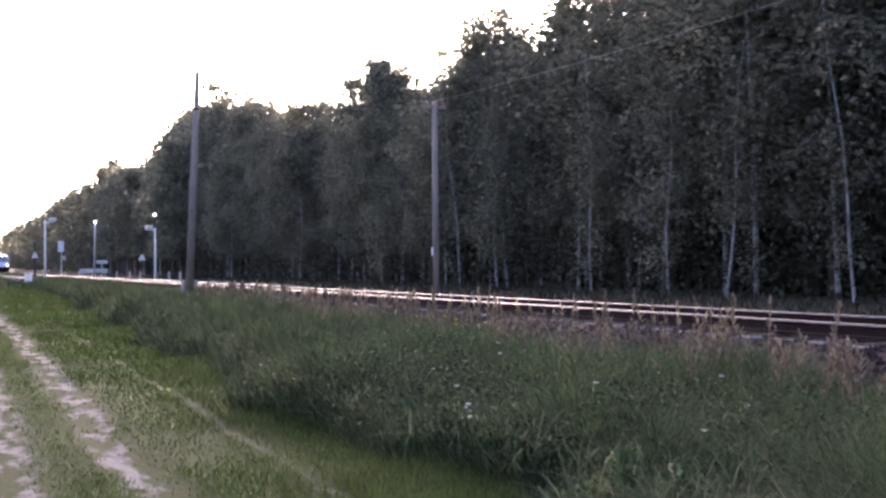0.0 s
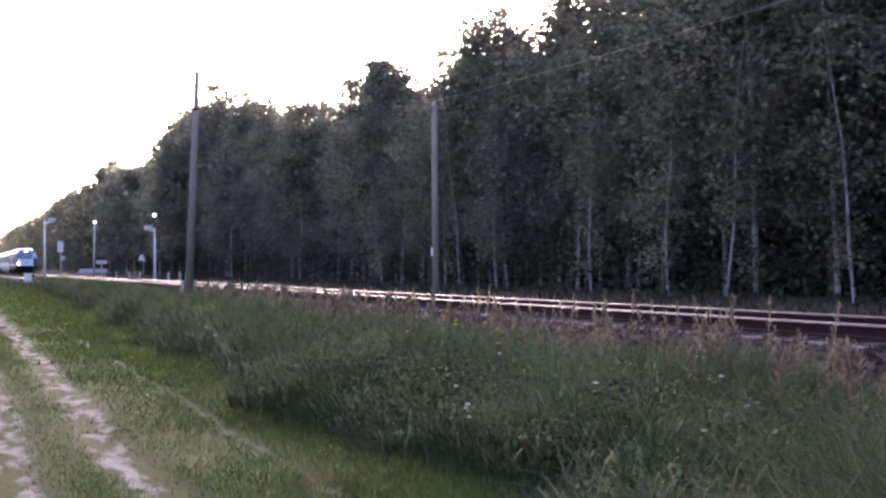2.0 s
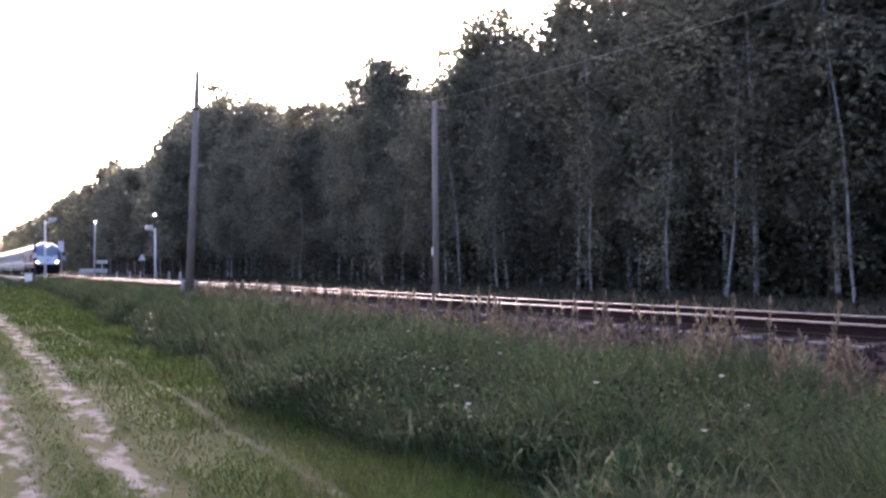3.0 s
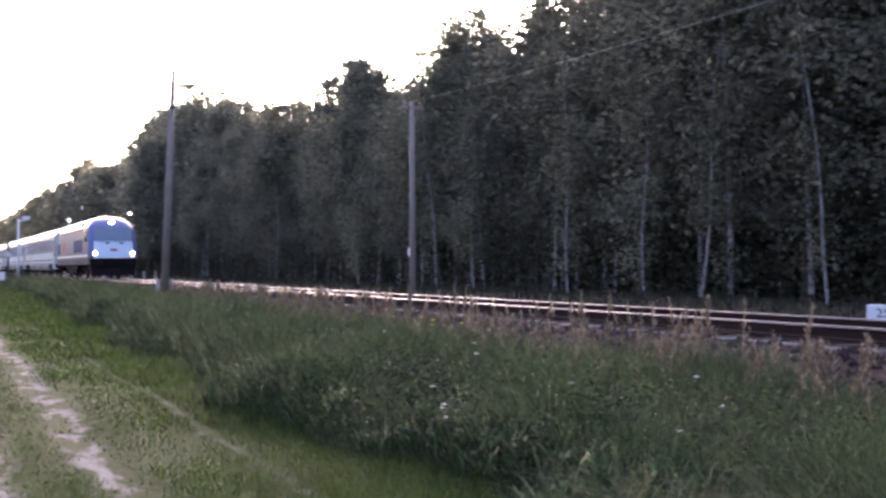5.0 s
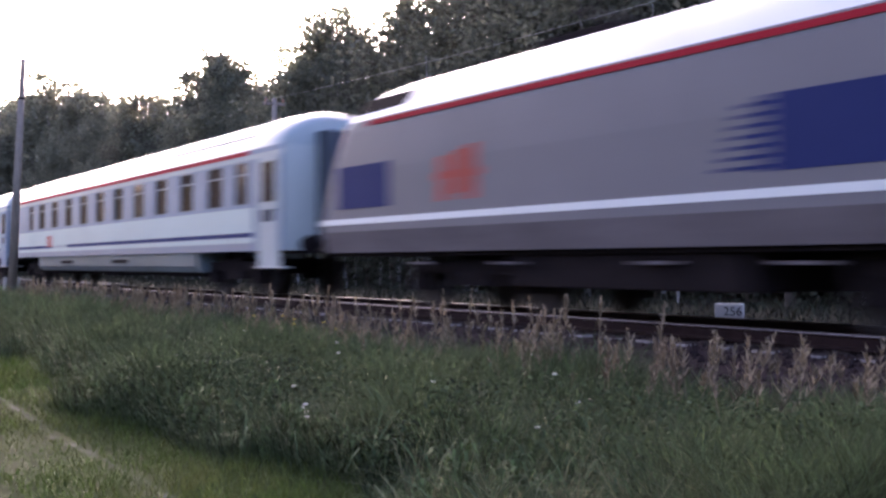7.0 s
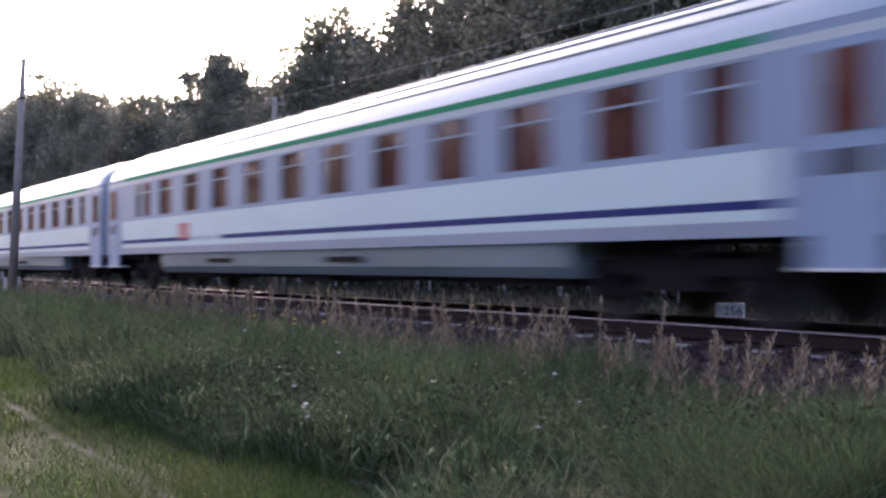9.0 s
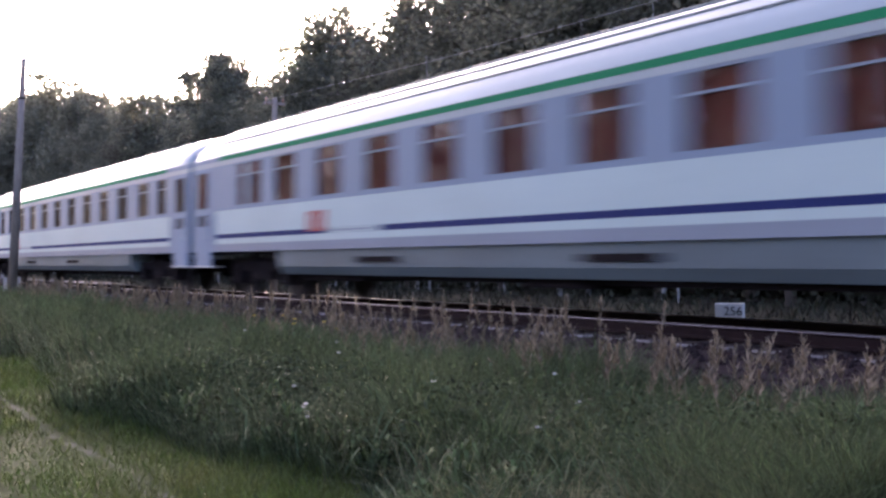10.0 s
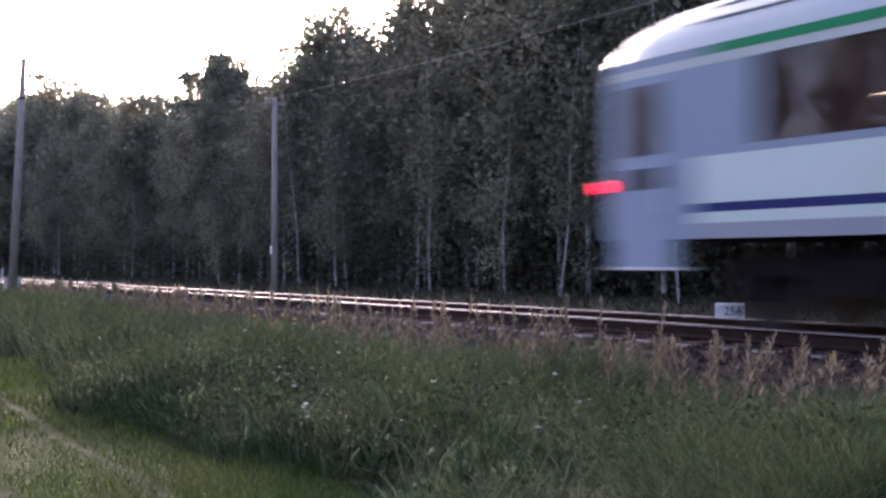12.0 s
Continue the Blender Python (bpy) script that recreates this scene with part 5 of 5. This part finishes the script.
def locomotive():
    c = thing("locomotive", pose(0, D, 0), "silver and blue electric locomotive with lit headlights", "locomotive")
    mids = [-2.6, -4.5, -7.0, -9.45]
    side = [-LOCO + 3.0] + [-LOCO - m for m in mids[:3]] + mids[::-1] + [-3.0]
    side = sorted(set(side))
    loops = [[(x, y, z) for x, y in loop_at(w, xf, -LOCO - xf, r, side)] for z, w, xf, r in LEVELS]
    n = len(loops[0])
    groups = {}
    for i in range(len(loops) - 1):
        z = (LEVELS[i][0] + LEVELS[i + 1][0]) / 2
        for j in range(n):
            k = (j + 1) % n
            f = [loops[i][j], loops[i][k], loops[i + 1][k], loops[i + 1][j]]
            cx = sum(p[0] for p in f) / 4
            cy = sum(p[1] for p in f) / 4
            depth = max(cx, -LOCO - cx) - (LEVELS[i][2] + LEVELS[i + 1][2]) / 2          # how near the front or the rear face
            half, corner = LEVELS[i][1], LEVELS[i][3]
            flat = abs(cy) < half - corner * (0.36 if 2.2 < z < 3.2 else 0.62)
            if z < 1.2:
                g = "lower_front" if depth > -0.25 else "lower_body"
            elif depth > -0.09 and flat:
                g = "nose_panel" if z < 2.2 else ("windscreen" if z < 3.2 else "cab_shell")
            elif depth > -0.52 and 1.6 < z < 3.6:
                g = "cab_shell"
            elif z > 3.1:
                g = "roof"
            else:
                g = "body_side"
            groups.setdefault((g, cx > -LOCO / 2 if g in ("cab_shell", "nose_panel", "windscreen", "lower_front") else True), []).append(f)
    mats = dict(lower_body="lowergrey", lower_front="dark", nose_panel="paleblue", windscreen="shield", cab_shell="blue", roof="roofsilver", body_side="silver")
    labels = dict(lower_body="dusty grey lower body", lower_front="dark lower front", nose_panel="pale blue nose panel", windscreen="wide windscreen with the sky's reflection in its blue colour", cab_shell="blue cab shell",
                  roof="pale silver roof", body_side="silver-grey body side")
    for (g, _), fs in groups.items():
        bm = bmesh.new()
        for f in fs:
            bm.faces.new([bm.verts.new(p) for p in f])
        bmesh.ops.remove_doubles(bm, verts=bm.verts[:], dist=0.001)
        part(g, bm, M[mats[g]], c, labels[g], smooth=g in ("cab_shell", "windscreen", "nose_panel", "roof"))
    top = bmesh.new()
    top.faces.new([top.verts.new(p) for p in loops[-1]])
    part("roof_cap", top, M["roofsilver"], c)
    part("frame_floor", box(-LOCO + 0.3, -0.2, -1.35, 1.35, 0.80, 0.88), M["dark"], c)
    S = -1.47
    # painted side panels, stripe and lines
    part("waist_line", box(-LOCO + 0.1, -0.55, S - 0.006, S + 0.004, 1.35, 1.45), M["white"], c, "white waist line")
    part("red_stripe", box(-LOCO + 1.8, -2.3, -1.425, -1.375, 3.02, 3.10), M["red"], c, "thin red roof stripe")
    part("blue_panel", box(-6.9, -2.75, S - 0.006, S + 0.004, 1.62, 2.42), M["navy"], c, "dark blue side panel")
    part("blue_panel", box(-16.4, -14.6, S - 0.006, S + 0.004, 1.62, 2.36), M["navy"], c, "dark blue side panel")
    for i in range(7):
        z = 1.65 + 0.11 * i
        part("panel_bar", box(-7.5 + 0.05 * i, -6.92, S - 0.006, S + 0.003, z, z + 0.045), M["navy"], c)
    lg = bmesh.new()
    for x0, z0, z1 in ((-13.1, 1.62, 2.30), (-12.7, 1.72, 2.36), (-12.4, 1.62, 2.42)):
        box(x0, x0 + 0.28, S - 0.006, S + 0.004, z0, z1, lg)
    box(-13.2, -12.0, S - 0.0065, S + 0.0035, 1.95, 2.06, lg)
    part("emblem", lg, M["logored"], c, "orange-red painted emblem")
    part("cab_door", box(-2.55, -1.92, S - 0.012, S + 0.01, 1.42, 2.88), M["silver"], c, "silver cab door", bevel=0.006)
    part("cab_side_window", box(-1.78, -0.98, -1.476, -1.41, 2.26, 2.96), M["darkglass"], c, "dark cab side window", bevel=0.01)
    part("roof_grille", prism([(-1.31, 3.28), (-1.16, 3.52), (-1.10, 3.50), (-1.26, 3.25)], -5.6, -3.4), M["dark"], c, "dark roof louvre")
    part("roof_grille", prism([(-1.31, 3.28), (-1.16, 3.52), (-1.10, 3.50), (-1.26, 3.25)], -15.9, -14.3), M["dark"], c, "dark roof louvre")
    # nose: waist moulding, lamps, wipers, emblem
    b = bmesh.new()
    box(-0.05, 0.20, -1.0, 1.0, 1.24, 1.33, b)
    part("nose_moulding", b, M["white"], c, "white lower nose edge", bevel=0.01)
    for y in (-1.08, 1.08):
        part("headlight", ball((0.04, y, 1.52), 0.09, None, (0.9, 1.45, 0.85)), M["headlight"], c, "glowing white headlight")
        part("lamp_bezel", ball((-0.02, y, 1.52), 0.12, None, (0.7, 1.5, 0.9)), M["black"], c)
    part("headlight", ball((-0.93, 0, 3.45), 0.085, None, (0.8, 1.6, 0.75)), M["headlight"], c, "glowing white top lamp")
    for y, s in ((-0.36, 1), (0.48, 1)):
        part("wiper_base", box(-0.10, 0.02, y - 0.11, y + 0.11, 2.12, 2.20), M["black"], c)
        part("wiper", rod((-0.05, y, 2.2), (-0.09, y - 0.55, 2.27), 0.012, None, 6), M["black"], c)
    part("emblem", box(0.06, 0.098, -0.20, 0.20, 1.68, 1.80), M["logored"], c, "small red emblem")
    # buffer beam, plough and bogies
    part("buffer_beam", box(-0.45, -0.02, -1.3, 1.3, 0.80, 1.18), M["dark"], c, bevel=0.03)
    part("plough", prism([(-1.25, 0.18), (1.25, 0.18), (1.35, 0.80), (-1.35, 0.80)], -0.55, -0.12), M["dark"], c)
    for x, s in ((0.0, 1), (-LOCO, -1)):
        for y in (-0.875, 0.875):
            part("buffer", rod((x - 0.05 * s, y, 1.0), (x + (0.38 if s > 0 else 0.62) * s, y, 1.0), 0.1, 0.22, 14), M["dark"], c)
    for x in (-4.4, -LOCO + 4.4):
        bogie(c, x, 1.5)
    part("under_box", box(-11.6, -7.3, -1.28, 1.28, 0.35, 0.86), M["dark"], c, bevel=0.03)
    for x in (-6.5, -8.6, -11.5, -13.8):
        part("step_plate", box(x - 0.3, x + 0.3, -1.40, -1.30, 0.66, 0.70), M["lowergrey"], c)
    # rear current collector, raised
    x = -11.0
    part("collector_base", box(x - 1.0, x + 0.9, -0.5, 0.5, 3.86, 3.95), M["dark"], c)
    part("lower_arm", rod((x + 0.7, 0, 3.95), (x - 0.55, 0, 4.42), 0.03, None, 8), M["steel"], c)
    b = bmesh.new()
    for s in (-1, 1):
        rod((x - 0.55, 0.15 * s, 4.42), (x + 0.45, 0.4 * s, 4.98), 0.016, None, 8, b)
    part("upper_arm", b, M["steel"], c)
    b = bmesh.new()
    for s in (-0.12, 0.12):
        rod((x + 0.45 + s, -0.5, 5.02), (x + 0.45 + s, 0.5, 5.02), 0.018, None, 8, b)
        for e in (-1, 1):
            rod((x + 0.45 + s, 0.5 * e, 5.02), (x + 0.45 + s, 0.66 * e, 4.90), 0.018, None, 8, b)
    part("contact_head", b, M["steel"], c)
    part("end_plate", box(x + 0.30, x + 0.60, -0.52, -0.49, 4.70, 5.0), M["white"], c, "pale end plate of the collector")
    part("folded_collector", box(-6.6, -4.6, -0.6, 0.6, 3.86, 4.0), M["dark"], c, bevel=0.03)
    return c


SPEED, GAIN, GAP_AT_9, PITCH, FRONT = 33.668, 0.091, -5.073, 26.64, 18.43


def run(t):
    """How far the train has gone at t, from where it is at 9 s."""
    return SPEED * (t - 9) + GAIN * (t - 9) ** 2 / 2


def build_train():
    std = [(3.95, 0.75)] + [(5.65 + 1.87 * i, 0.94) for i in range(10)] + [(24.0, 0.7)]
    curt = [(3.2, 0.42)] + [(5.42 + 1.87 * i, 0.98) for i in range(10)] + [(3.95, 0.6), (23.85, 0.6)]
    curt.sort()
    dine = [(3.68 + 2.25 * i, 1.02) for i in range(8)]
    ribbon = [(3.6 + 1.93 * i, 1.93) for i in range(11)]
    cars = [
        coach("red", std, "plain", "light blue-grey passenger coach with red roof stripe", end_mat="coachpale", door_mat="coachpale"),
        coach("red", dine, "plain", "pale grey coach with red stripe and wide windows"),
        coach("green", curt, "curtain", "pale coach with green stripe and rust-red curtains"),
        coach("green", curt, "curtain", "pale coach with green stripe and rust-red curtains"),
        coach("green", std, "smooth", "pale coach with green stripe and dark windows"),
        coach("green", ribbon, "ribbon", "last coach with dark ribbon windows and red tail lamps", tail=True),
    ]
    for k in range(4):      # louvre in the white band of the second coach
        part("vent_slat", sheet(12.4 + 0.03 * k, 13.05 - 0.02 * k, 1.42 + 0.065 * k, 1.445 + 0.065 * k, -1.416, 0.008), M["rubber"], cars[1], "dark louvre slat")
    return locomotive(), cars


def motions():
    """The train runs through at an even speed; its wheels turn too fast to be told."""
    steps = [0.5 * k for k in range(25)]

    def on_line(x, far_end):
        dy, turn = bend(x)
        rise = math.degrees(math.atan((drop(x) - drop(x + far_end)) / far_end))
        return pose(x, D + dy, -drop(x), 0, -rise, turn)

    slack = (0.0, 0.0, -0.22, -0.1, 0.4, 0.0)      # play of the couplings

    walk(LOCO_OB, [(t, on_line(GAP_AT_9 + 2 * PITCH + FRONT + run(t), -LOCO)) for t in steps])
    for i, c in enumerate(CARS):
        walk(c, [(t, on_line(GAP_AT_9 + PITCH * (1 - i) + slack[i] + run(t), 26.4)) for t in steps])


build_ground()
build_track()
build_wood()
build_poles()
build_sign()
build_station()
LOCO_OB, CARS = build_train()
build_grass()
build_tussocks()
build_panicles()
build_weeds()
flower("white_flower", -7.1, 3.43, -0.365, 0.021, "petal", "white flower heads in the tall grass", 7, 4)
for x, y, z in ((-9.6, 5.0, -0.24), (-7.2, 4.6, -0.28), (-11.2, 6.6, -0.28), (-8.9, 6.9, -0.30), (-6.9, 5.6, -0.25), (-5.9, 5.0, -0.33), (-10.4, 5.4, -0.20), (-12.5, 5.2, -0.18), (-8.3, 3.9, -0.38), (-5.6, 4.4, -0.42)):
    flower("daisy_flower", x, y, z, 0.022, "petal", "small white daisy among the grass", 7, 1)
for x, y, z in ((-13.6, 6.4, -0.12), (-14.2, 6.5, -0.10), (-12.9, 6.5, -0.13), (-13.2, 6.2, -0.16), (-14.8, 6.3, -0.12), (-12.2, 6.3, -0.18)):
    flower("yellow_flower", x, y, z, 0.025, "yellow", "small yellow flower beside the ballast", 7, 1)
motions()
